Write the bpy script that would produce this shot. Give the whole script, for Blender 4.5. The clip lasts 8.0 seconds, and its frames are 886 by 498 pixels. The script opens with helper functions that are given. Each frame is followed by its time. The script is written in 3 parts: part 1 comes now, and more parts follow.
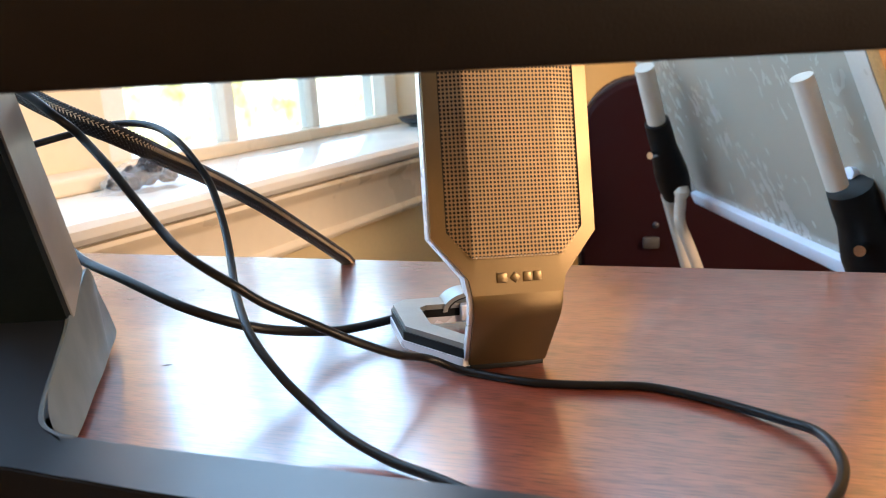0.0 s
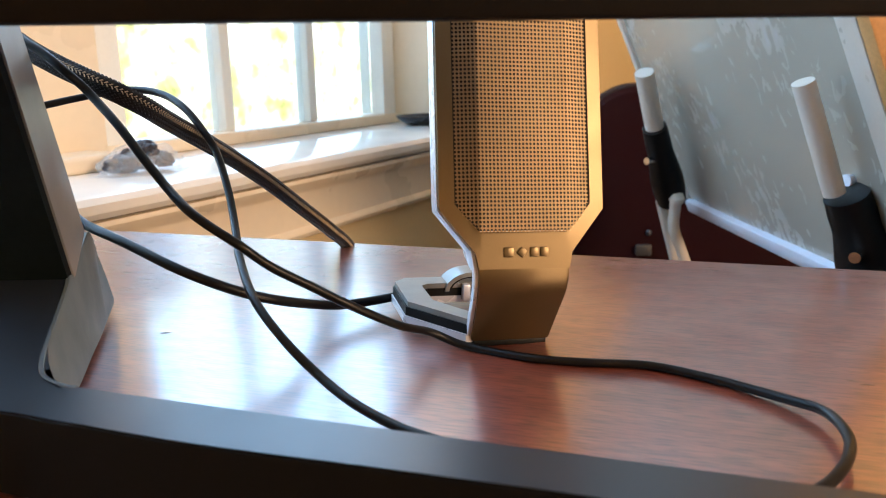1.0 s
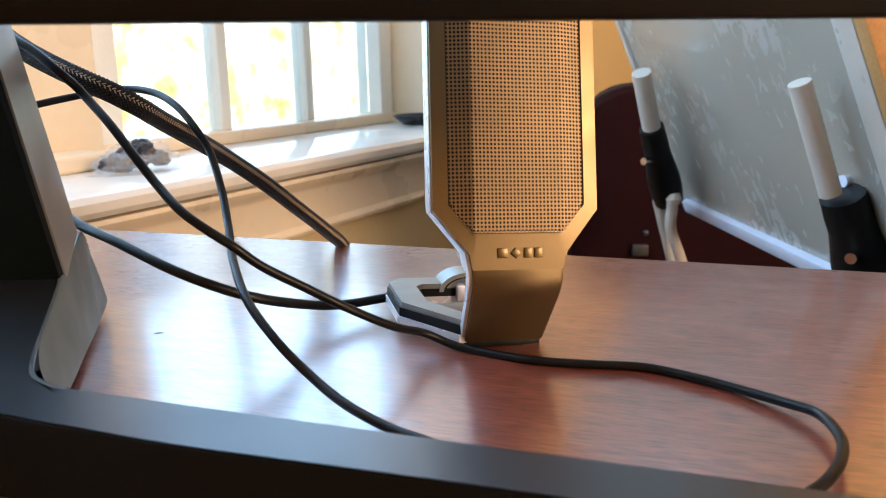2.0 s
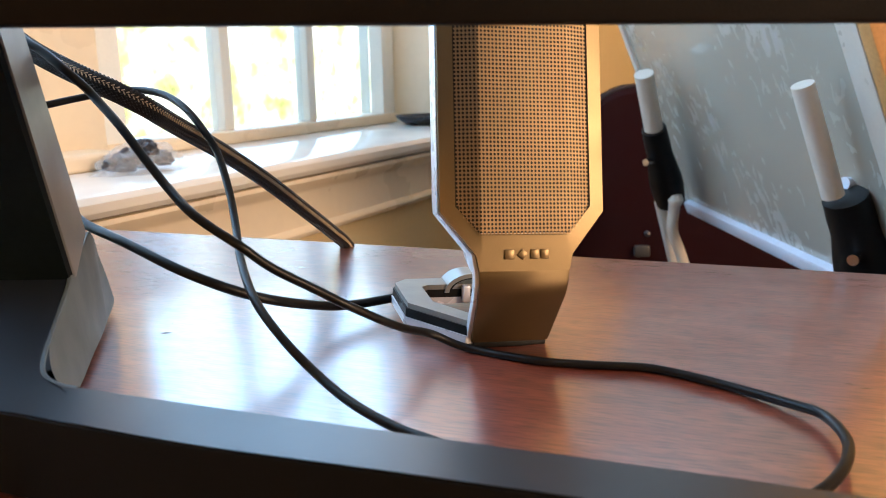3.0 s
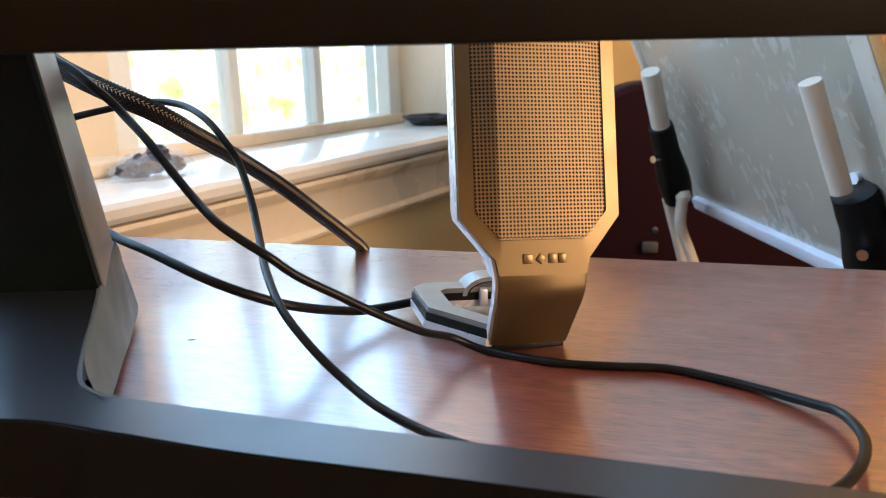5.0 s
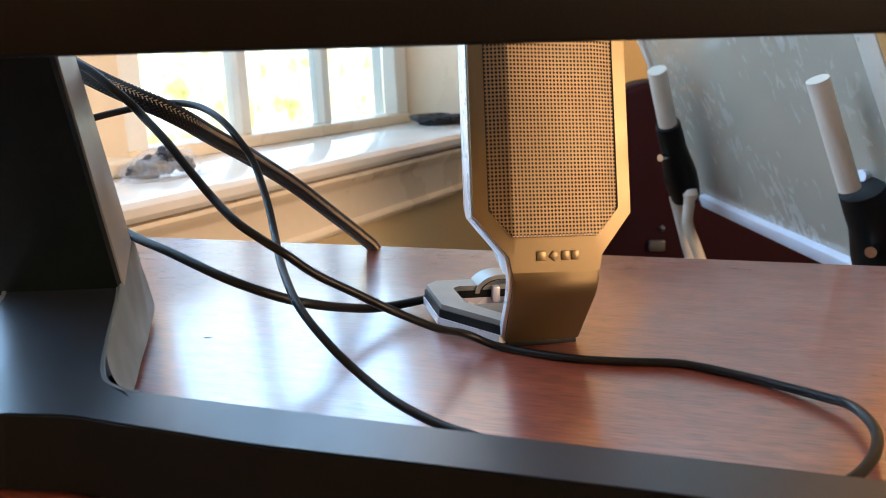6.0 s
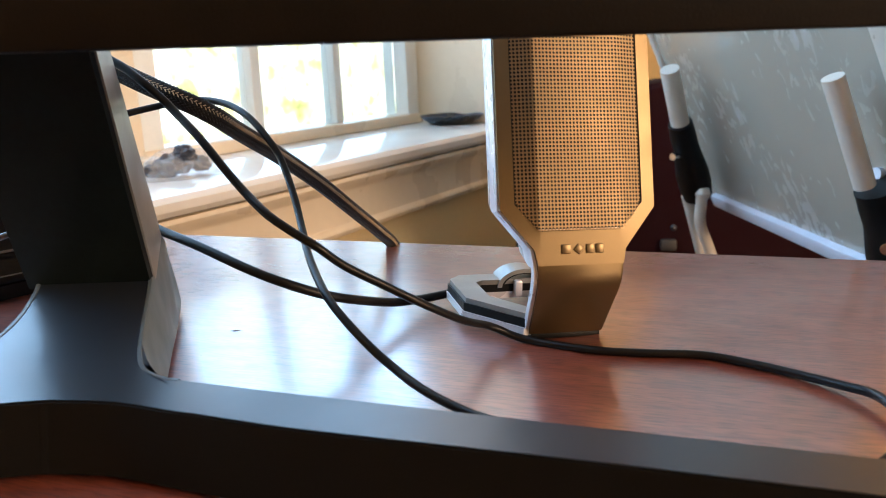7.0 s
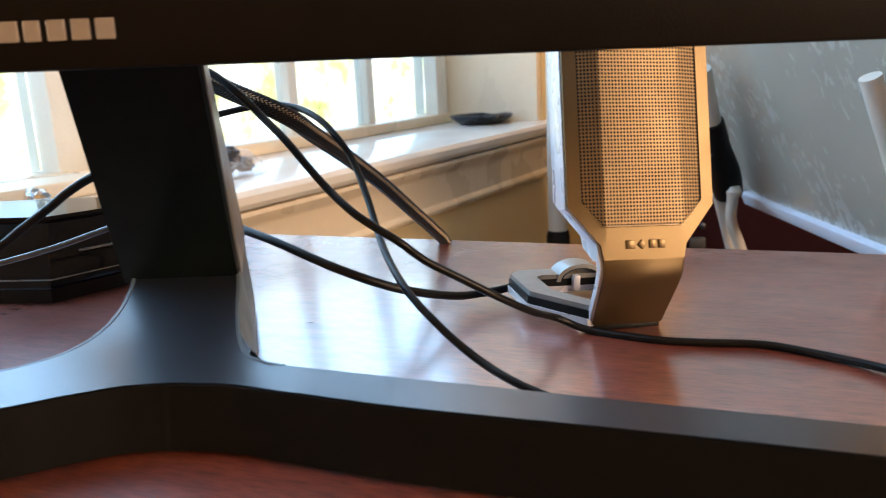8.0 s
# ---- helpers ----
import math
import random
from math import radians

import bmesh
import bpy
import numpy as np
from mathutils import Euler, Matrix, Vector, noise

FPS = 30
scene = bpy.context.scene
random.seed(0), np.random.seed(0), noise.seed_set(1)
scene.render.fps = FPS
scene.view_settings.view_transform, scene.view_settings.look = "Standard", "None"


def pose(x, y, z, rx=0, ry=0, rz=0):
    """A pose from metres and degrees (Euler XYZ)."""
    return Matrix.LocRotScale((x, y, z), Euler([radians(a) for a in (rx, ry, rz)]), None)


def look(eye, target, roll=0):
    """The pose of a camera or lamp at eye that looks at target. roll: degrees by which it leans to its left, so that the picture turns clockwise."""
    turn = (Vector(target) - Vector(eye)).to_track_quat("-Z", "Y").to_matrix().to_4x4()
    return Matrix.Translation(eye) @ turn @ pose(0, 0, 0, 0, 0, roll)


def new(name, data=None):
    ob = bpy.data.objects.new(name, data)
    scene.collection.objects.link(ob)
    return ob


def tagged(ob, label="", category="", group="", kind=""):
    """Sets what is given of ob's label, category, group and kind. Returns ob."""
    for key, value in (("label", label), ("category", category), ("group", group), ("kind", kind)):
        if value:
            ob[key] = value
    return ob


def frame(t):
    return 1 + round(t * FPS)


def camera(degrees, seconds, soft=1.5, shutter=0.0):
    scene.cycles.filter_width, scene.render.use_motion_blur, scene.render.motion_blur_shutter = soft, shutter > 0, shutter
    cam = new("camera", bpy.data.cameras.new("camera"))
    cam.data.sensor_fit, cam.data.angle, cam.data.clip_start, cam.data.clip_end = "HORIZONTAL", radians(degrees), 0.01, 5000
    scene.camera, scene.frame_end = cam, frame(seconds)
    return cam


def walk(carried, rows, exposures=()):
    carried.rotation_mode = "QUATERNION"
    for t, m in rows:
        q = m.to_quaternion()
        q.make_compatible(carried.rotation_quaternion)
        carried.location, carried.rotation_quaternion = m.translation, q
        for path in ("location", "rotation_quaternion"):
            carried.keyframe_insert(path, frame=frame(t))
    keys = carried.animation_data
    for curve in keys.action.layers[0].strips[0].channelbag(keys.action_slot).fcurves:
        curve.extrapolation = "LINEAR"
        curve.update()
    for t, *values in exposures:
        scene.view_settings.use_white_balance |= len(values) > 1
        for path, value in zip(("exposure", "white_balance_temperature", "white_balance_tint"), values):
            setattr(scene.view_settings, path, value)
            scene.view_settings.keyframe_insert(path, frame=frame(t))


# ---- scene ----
cam = camera(57.7, 8.0, soft=1.0, shutter=0.25)
cam.data.dof.use_dof = True
cam.data.dof.focus_distance, cam.data.dof.aperture_fstop = 0.40, 20.0
PATH = [
    (0, (0.02467, 0.02580, 0.13341), (-0.02293, 1.97142, -0.32736), -3.637),
    (0.5, (0.02089, 0.02659, 0.12159), (-0.00513, 1.97579, -0.32556), -1.916),
    (1, (0.01661, 0.02391, 0.11937), (-0.00264, 1.97395, -0.32446), -1.321),
    (1.5, (0.01843, 0.02508, 0.11933), (0.00399, 1.97473, -0.32636), -1.232),
    (3, (0.01571, 0.02324, 0.12053), (0.00072, 1.97302, -0.32459), -1.028),
    (3.5, (0.01285, 0.02164, 0.11856), (0.00013, 1.97089, -0.32897), -0.995),
    (4, (0.01598, 0.02204, 0.12464), (0.00082, 1.97116, -0.32335), -1.255),
    (4.5, (0.01326, 0.02009, 0.12573), (-0.00594, 1.96856, -0.32490), -1.706),
    (6, (0.00611, 0.01208, 0.12601), (-0.03588, 1.96009, -0.32507), -2.316),
    (6.5, (0.00537, 0.01105, 0.12742), (-0.04330, 1.95880, -0.32416), -2.341),
    (7, (-0.00211, 0.00613, 0.12425), (-0.06199, 1.95450, -0.32327), -2.454),
    (7.5, (-0.00420, 0.00438, 0.12665), (-0.07379, 1.95275, -0.31947), -2.576),
    (7.6, (-0.00788, 0.00088, 0.12824), (-0.08141, 1.94921, -0.31740), -2.692),
    (7.8, (-0.01573, -0.00579, 0.13024), (-0.09683, 1.94173, -0.31764), -2.720),
    (7.9, (-0.02116, -0.01031, 0.12967), (-0.10987, 1.93660, -0.31938), -2.890),
    (8, (-0.02530, -0.01589, 0.12854), (-0.13031, 1.93063, -0.31869), -2.901),
]
walk(cam, [(t, look(eye, target, roll)) for t, eye, target, roll in PATH],
     exposures=((0, 1.04, 5680, 8), (0.5, 0.84, 5680, 8), (1, 0.76, 5680, 8), (4.5, 0.77, 5680, 8), (8, 0.70, 5680, 8)))


# ---- world and lights ----
ROOM = 62.5                       # degrees by which the window wall is turned
world = bpy.data.worlds.new("sky_world")
scene.world = world
world.use_nodes = True
wn = world.node_tree
sky = wn.nodes.new("ShaderNodeTexSky")
sky.sky_type = "NISHITA"
sky.sun_disc = False
sky.sun_elevation, sky.sun_rotation = radians(8), radians(135)
wn.links.new(sky.outputs[0], wn.nodes["Background"].inputs[0])
wn.nodes["Background"].inputs[1].default_value = 0.10


def room(u, v, z):
    """A place given along the window wall (u), out towards it (v) and up."""
    return pose(0, 0, 0, 0, 0, ROOM) @ Vector((u, v, z))


def lamp(name, kind, energy, colour, m, **more):
    data = bpy.data.lights.new(name, kind)
    data.energy, data.color = energy, colour
    if kind == "AREA":
        data.shape, data.size, data.size_y = "RECTANGLE", more["w"], more["h"]
    if kind == "SUN":
        data.angle = more["angle"]
    ob = new(name, data)
    ob.matrix_world = m
    return ob


lamp("sun", "SUN", 5.0, (1.0, 0.60, 0.27), look((0, 0, 0), (-0.707, 0.707, -0.1405)), angle=radians(1.0))
# daylight in the upper halves of the window openings
lamp("sky_light_right", "AREA", 4.0, (0.47, 0.73, 1.0), look(room(1.15, 0.865, 0.75), room(1.15, -1.0, 0.45)), w=0.82, h=1.06)
lamp("sky_light_left", "AREA", 8.8, (0.47, 0.73, 1.0), look(room(0.30, 0.865, 0.75), room(0.30, -1.0, 0.45)), w=0.88, h=1.06)
# soft daylight in the opening of the window behind the desk
lamp("evening_light", "AREA", 54.0, (1.0, 0.63, 0.36), look(room(-0.22, -2.55, 0.98), room(0.3, 0.3, 0.15)), w=0.9, h=1.0)


# ---- materials ----
def mat(name, col, rough=0.5, metal=0.0, scale=40.0, amount=0.12, bump=0.02, fine=300.0, coat=0.0, rough_var=0.08, spec=0.5):
    """A surface with variation at two scales: broad tint, fine grain, and a fine relief."""
    m = bpy.data.materials.new(name)
    m.use_nodes = True
    nt = m.node_tree
    b = nt.nodes["Principled BSDF"]
    b.inputs["Metallic"].default_value = metal
    b.inputs["Specular IOR Level"].default_value = spec
    b.inputs["Coat Weight"].default_value = coat
    b.inputs["Coat Roughness"].default_value = 0.08
    tc = nt.nodes.new("ShaderNodeTexCoord")
    n1 = nt.nodes.new("ShaderNodeTexNoise")
    n1.inputs["Scale"].default_value, n1.inputs["Detail"].default_value = scale, 4
    n2 = nt.nodes.new("ShaderNodeTexNoise")
    n2.inputs["Scale"].default_value, n2.inputs["Detail"].default_value = fine, 2
    for n in (n1, n2):
        nt.links.new(tc.outputs["Object"], n.inputs["Vector"])
    mix = nt.nodes.new("ShaderNodeMix")
    mix.data_type = "FLOAT"
    mix.inputs[0].default_value = 0.4
    nt.links.new(n1.outputs[0], mix.inputs[2])
    nt.links.new(n2.outputs[0], mix.inputs[3])
    ramp = nt.nodes.new("ShaderNodeValToRGB")
    lo, hi = [max(0, c * (1 - amount)) for c in col], [min(1, c * (1 + amount)) for c in col]
    ramp.color_ramp.elements[0].position, ramp.color_ramp.elements[0].color = 0.3, (*lo, 1)
    ramp.color_ramp.elements[1].position, ramp.color_ramp.elements[1].color = 0.7, (*hi, 1)
    nt.links.new(mix.outputs[0], ramp.inputs[0])
    nt.links.new(ramp.outputs[0], b.inputs["Base Color"])
    mr = nt.nodes.new("ShaderNodeMapRange")
    mr.inputs[1].default_value, mr.inputs[2].default_value = 0.3, 0.7
    mr.inputs[3].default_value, mr.inputs[4].default_value = max(0.02, rough - rough_var), min(1, rough + rough_var)
    nt.links.new(n1.outputs[0], mr.inputs[0])
    nt.links.new(mr.outputs[0], b.inputs["Roughness"])
    if bump:
        bp = nt.nodes.new("ShaderNodeBump")
        bp.inputs["Strength"].default_value, bp.inputs["Distance"].default_value = bump, 0.001
        nt.links.new(n2.outputs[0], bp.inputs["Height"])
        nt.links.new(bp.outputs[0], b.inputs["Normal"])
    return m


def wood_mat():
    """Lacquered mahogany: fine dark pores and streaks along the boards, small scuffs in the gloss."""
    m = bpy.data.materials.new("mahogany")
    m.use_nodes = True
    nt = m.node_tree
    b = nt.nodes["Principled BSDF"]
    tc = nt.nodes.new("ShaderNodeTexCoord")
    mp = nt.nodes.new("ShaderNodeMapping")
    mp.inputs["Scale"].default_value = (3.0, 26.0, 26.0)
    nt.links.new(tc.outputs["Object"], mp.inputs[0])
    grain = nt.nodes.new("ShaderNodeTexNoise")
    grain.inputs["Scale"].default_value, grain.inputs["Detail"].default_value = 5.0, 9
    grain.inputs["Roughness"].default_value = 0.7
    nt.links.new(mp.outputs[0], grain.inputs["Vector"])
    mp2 = nt.nodes.new("ShaderNodeMapping")
    mp2.inputs["Scale"].default_value = (22.0, 300.0, 60.0)
    nt.links.new(tc.outputs["Object"], mp2.inputs[0])
    pore = nt.nodes.new("ShaderNodeTexNoise")
    pore.inputs["Scale"].default_value, pore.inputs["Detail"].default_value = 4.0, 3
    nt.links.new(mp2.outputs[0], pore.inputs["Vector"])
    r1 = nt.nodes.new("ShaderNodeValToRGB")
    e = r1.color_ramp.elements
    e[0].position, e[0].color = 0.30, (0.12, 0.024, 0.014, 1)
    e[1].position, e[1].color = 0.72, (0.28, 0.080, 0.045, 1)
    k = e.new(0.5)
    k.color = (0.215, 0.052, 0.028, 1)
    nt.links.new(grain.outputs[0], r1.inputs[0])
    r2 = nt.nodes.new("ShaderNodeValToRGB")
    r2.color_ramp.elements[0].position, r2.color_ramp.elements[0].color = 0.40, (0.30, 0.22, 0.20, 1)
    r2.color_ramp.elements[1].position, r2.color_ramp.elements[1].color = 0.52, (1, 1, 1, 1)
    nt.links.new(pore.outputs[0], r2.inputs[0])
    mul = nt.nodes.new("ShaderNodeMix")
    mul.data_type, mul.blend_type = "RGBA", "MULTIPLY"
    mul.inputs[0].default_value = 0.8
    nt.links.new(r1.outputs[0], mul.inputs[6])
    nt.links.new(r2.outputs[0], mul.inputs[7])
    nt.links.new(mul.outputs[2], b.inputs["Base Color"])
    dust = nt.nodes.new("ShaderNodeTexNoise")
    dust.inputs["Scale"].default_value, dust.inputs["Detail"].default_value = 22.0, 5
    nt.links.new(tc.outputs["Object"], dust.inputs["Vector"])
    mr = nt.nodes.new("ShaderNodeMapRange")
    mr.inputs[1].default_value, mr.inputs[2].default_value = 0.35, 0.7
    mr.inputs[3].default_value, mr.inputs[4].default_value = 0.34, 0.44
    nt.links.new(dust.outputs[0], mr.inputs[0])
    nt.links.new(mr.outputs[0], b.inputs["Roughness"])
    b.inputs["Specular IOR Level"].default_value = 0.9
    b.inputs["Coat Weight"].default_value = 1.0
    b.inputs["Coat IOR"].default_value = 2.2
    b.inputs["Coat Roughness"].default_value = 0.19
    bp = nt.nodes.new("ShaderNodeBump")
    bp.inputs["Strength"].default_value, bp.inputs["Distance"].default_value = 0.05, 0.0004
    nt.links.new(pore.outputs[0], bp.inputs["Height"])
    nt.links.new(bp.outputs[0], b.inputs["Normal"])
    return m


def glass_mat():
    m = bpy.data.materials.new("window_glass")
    m.use_nodes = True
    b = m.node_tree.nodes["Principled BSDF"]
    b.inputs["Transmission Weight"].default_value = 1.0
    b.inputs["Roughness"].default_value = 0.0
    b.inputs["IOR"].default_value = 1.45
    return m


def backdrop_mat():
    """Bright garden and thin spring woods far outside the window."""
    m = bpy.data.materials.new("garden_distance")
    m.use_nodes = True
    nt = m.node_tree
    nt.nodes.remove(nt.nodes["Principled BSDF"])
    out = nt.nodes["Material Output"]
    em = nt.nodes.new("ShaderNodeEmission")
    tc = nt.nodes.new("ShaderNodeTexCoord")
    big = nt.nodes.new("ShaderNodeTexNoise")
    big.inputs["Scale"].default_value, big.inputs["Detail"].default_value, big.inputs["Roughness"].default_value = 2.0, 7, 0.62
    nt.links.new(tc.outputs["Object"], big.inputs["Vector"])
    r = nt.nodes.new("ShaderNodeValToRGB")
    e = r.color_ramp.elements
    e[0].position, e[0].color = 0.33, (0.30, 0.30, 0.09, 1)
    e[1].position, e[1].color = 0.58, (1.0, 1.0, 0.90, 1)
    k = e.new(0.44)
    k.color = (0.62, 0.60, 0.24, 1)
    nt.links.new(big.outputs[0], r.inputs[0])
    # pale sunlit trunks
    mp = nt.nodes.new("ShaderNodeMapping")
    mp.inputs["Scale"].default_value = (1.9, 1.0, 0.22)
    nt.links.new(tc.outputs["Object"], mp.inputs[0])
    tr = nt.nodes.new("ShaderNodeTexNoise")
    tr.inputs["Scale"].default_value, tr.inputs["Detail"].default_value, tr.inputs["Distortion"].default_value = 2.4, 3, 0.5
    nt.links.new(mp.outputs[0], tr.inputs["Vector"])
    r2 = nt.nodes.new("ShaderNodeMapRange")
    r2.inputs[1].default_value, r2.inputs[2].default_value, r2.inputs[3].default_value, r2.inputs[4].default_value = 0.56, 0.66, 0.0, 0.7
    nt.links.new(tr.outputs[0], r2.inputs[0])
    mul = nt.nodes.new("ShaderNodeMix")
    mul.data_type = "RGBA"
    mul.inputs[7].default_value = (0.62, 0.60, 0.50, 1)
    nt.links.new(r2.outputs[0], mul.inputs[0])
    nt.links.new(r.outputs[0], mul.inputs[6])
    # open sky above the trees
    sep = nt.nodes.new("ShaderNodeSeparateXYZ")
    nt.links.new(tc.outputs["Object"], sep.inputs[0])
    up = nt.nodes.new("ShaderNodeMapRange")
    up.inputs[1].default_value, up.inputs[2].default_value, up.inputs[3].default_value, up.inputs[4].default_value = 0.75, 1.15, 0.0, 1.0
    nt.links.new(sep.outputs[2], up.inputs[0])
    skymix = nt.nodes.new("ShaderNodeMix")
    skymix.data_type = "RGBA"
    skymix.inputs[7].default_value = (0.52, 0.76, 1.0, 1)
    nt.links.new(up.outputs[0], skymix.inputs[0])
    nt.links.new(mul.outputs[2], skymix.inputs[6])
    nt.links.new(skymix.outputs[2], em.inputs[0])
    power = nt.nodes.new("ShaderNodeMapRange")
    power.inputs[1].default_value, power.inputs[2].default_value, power.inputs[3].default_value, power.inputs[4].default_value = 0.0, 1.0, 2.2, 3.4
    nt.links.new(up.outputs[0], power.inputs[0])
    nt.links.new(power.outputs[0], em.inputs[1])
    nt.links.new(em.outputs[0], out.inputs[0])
    return m


WOOD = wood_mat()
GLASS = glass_mat()
GARDEN = backdrop_mat()
WALL = mat("cream_wall_paint", (0.72, 0.58, 0.32), 0.75, scale=3, amount=0.05, bump=0.15, fine=160)
TRIM = mat("ivory_trim_paint", (0.82, 0.71, 0.54), 0.30, scale=6, amount=0.04, bump=0.05, fine=60)
SILLP = mat("gloss_sill_paint", (0.76, 0.73, 0.67), 0.11, scale=8, amount=0.03, bump=0.03, fine=40)
SASH = mat("window_sash_white", (0.86, 0.87, 0.83), 0.35, scale=10, amount=0.04)
CARPET = mat("dark_carpet", (0.07, 0.05, 0.04), 0.95, scale=30, amount=0.4, bump=0.6, fine=400)
CEIL = mat("ceiling_white", (0.75, 0.72, 0.66), 0.9, scale=4, amount=0.03)
SILVER = mat("champagne_metal_paint", (0.155, 0.113, 0.058), 0.36, metal=0.85, scale=60, amount=0.05, bump=0.01, fine=1400, rough_var=0.04)
SILVER_EDGE = mat("bright_silver_plastic", (0.60, 0.60, 0.64), 0.30, metal=0.25, scale=60, amount=0.04, bump=0.02)
GRILLE = mat("punched_grille_metal", (0.225, 0.160, 0.090), 0.42, metal=0.8, scale=80, amount=0.06, bump=0.0)
# near-black that stands in for shade behind and around the grille
DARK = mat("cavity_shade", (0.005, 0.0045, 0.004), 0.8, scale=50, amount=0.3)
FOOTGREY = mat("grey_foot_plastic", (0.24, 0.24, 0.225), 0.36, metal=0.3, scale=90, amount=0.08, bump=0.06, fine=900)
RUBBER = mat("black_rubber_strip", (0.004, 0.004, 0.0042), 0.5, spec=0.2, scale=300, amount=0.4, bump=0.08, fine=1500)
CABLE = mat("black_cable_jacket", (0.005, 0.005, 0.0055), 0.36, spec=0.22, scale=60, amount=0.25, bump=0.02, fine=500)
# a black jacket coloured lighter than CABLE, for the highlight along it
CABLE_GLINT = mat("glinting_cable_jacket", (0.05, 0.05, 0.055), 0.2, scale=60, amount=0.15)
BRAID_DARK = mat("black_braid", (0.010, 0.008, 0.007), 0.6, spec=0.25, scale=60, amount=0.3, bump=0.1)
BRAID_BROWN = mat("dark_braid_thread", (0.012, 0.009, 0.007), 0.4, spec=0.4, scale=200, amount=0.3)
BRAID_TAN = mat("tan_braid_thread", (0.62, 0.47, 0.29), 0.45, scale=200, amount=0.25)
BEZEL = mat("black_bezel_plastic", (0.005, 0.004, 0.0035), 0.55, spec=0.08, scale=40, amount=0.25, bump=0.1, fine=1200)
BEZEL_EDGE = mat("grey_bezel_edge", (0.30, 0.30, 0.31), 0.3, metal=0.3, scale=40, amount=0.15)
SCREEN = mat("dark_screen", (0.008, 0.008, 0.010), 0.12, scale=10, amount=0.2)
STAND = mat("dark_grey_satin_paint", (0.011, 0.0145, 0.021), 0.36, metal=0.0, spec=0.9, scale=70, amount=0.08, bump=0.0, fine=1500, rough_var=0.01)
# darker than STAND: the shade on the foot's front is put into the colour
STAND_SHADE = mat("stand_front_shade", (0.005, 0.0048, 0.005), 0.6, spec=0.06, scale=90, amount=0.15, bump=0.05, fine=1500)
NECKBLACK = mat("gloss_black_neck", (0.0055, 0.009, 0.010), 0.4, spec=0.10, scale=40, amount=0.3, bump=0.0)
# lighter than STAND: light caught by the foot's side is put into the colour
FOOT_LIT = mat("foot_side_lit", (0.085, 0.112, 0.135), 0.42, metal=0.0, scale=50, amount=0.03, bump=0.02, fine=1200)
NECKSIDE = mat("satin_grey_neck_side", (0.29, 0.30, 0.305), 0.36, metal=0.45, scale=50, amount=0.04, bump=0.02, fine=1200)
LOGO = mat("silver_print", (0.30, 0.27, 0.25), 0.4, metal=0.3, scale=100, amount=0.08)
BOXBLACK = mat("piano_black_plastic", (0.005, 0.005, 0.006), 0.07, spec=0.08, scale=30, amount=0.3, bump=0.0)
BOXGREY = mat("smoky_grey_plastic", (0.08, 0.08, 0.08), 0.25, scale=30, amount=0.1)
PVC = mat("white_plastic_tube", (0.60, 0.56, 0.49), 0.35, scale=25, amount=0.05, bump=0.05)
CLAMP = mat("black_clamp_plastic", (0.005, 0.005, 0.005), 0.5, spec=0.2, scale=30, amount=0.3, bump=0.1)
CHROME = mat("chrome", (0.75, 0.75, 0.77), 0.15, metal=1.0, scale=60, amount=0.05)
ALU = mat("pale_aluminium", (0.62, 0.66, 0.76), 0.40, metal=0.0, scale=60, amount=0.06)
FABRIC = mat("maroon_canvas", (0.016, 0.002, 0.003), 0.85, spec=0.15, scale=12, amount=0.22, bump=0.5, fine=700)
PIPING = mat("dark_piping", (0.02, 0.010, 0.010), 0.6, scale=60, amount=0.2)
TAGM = mat("dark_pewter_tag", (0.07, 0.066, 0.062), 0.5, metal=0.3, scale=80, amount=0.1)
BAG = mat("clear_film", (0.80, 0.82, 0.85), 0.22, scale=40, amount=0.1, bump=0.3, fine=60)
BAG.node_tree.nodes["Principled BSDF"].inputs["Alpha"].default_value = 0.24
DARKMETAL = mat("dark_hardware", (0.06, 0.06, 0.07), 0.35, metal=0.5, scale=60, amount=0.2)
DISCM = mat("navy_black_plastic", (0.012, 0.014, 0.022), 0.28, scale=30, amount=0.2)
OAK = mat("honey_oak", (0.48, 0.26, 0.09), 0.45, scale=30, amount=0.2, bump=0.1)


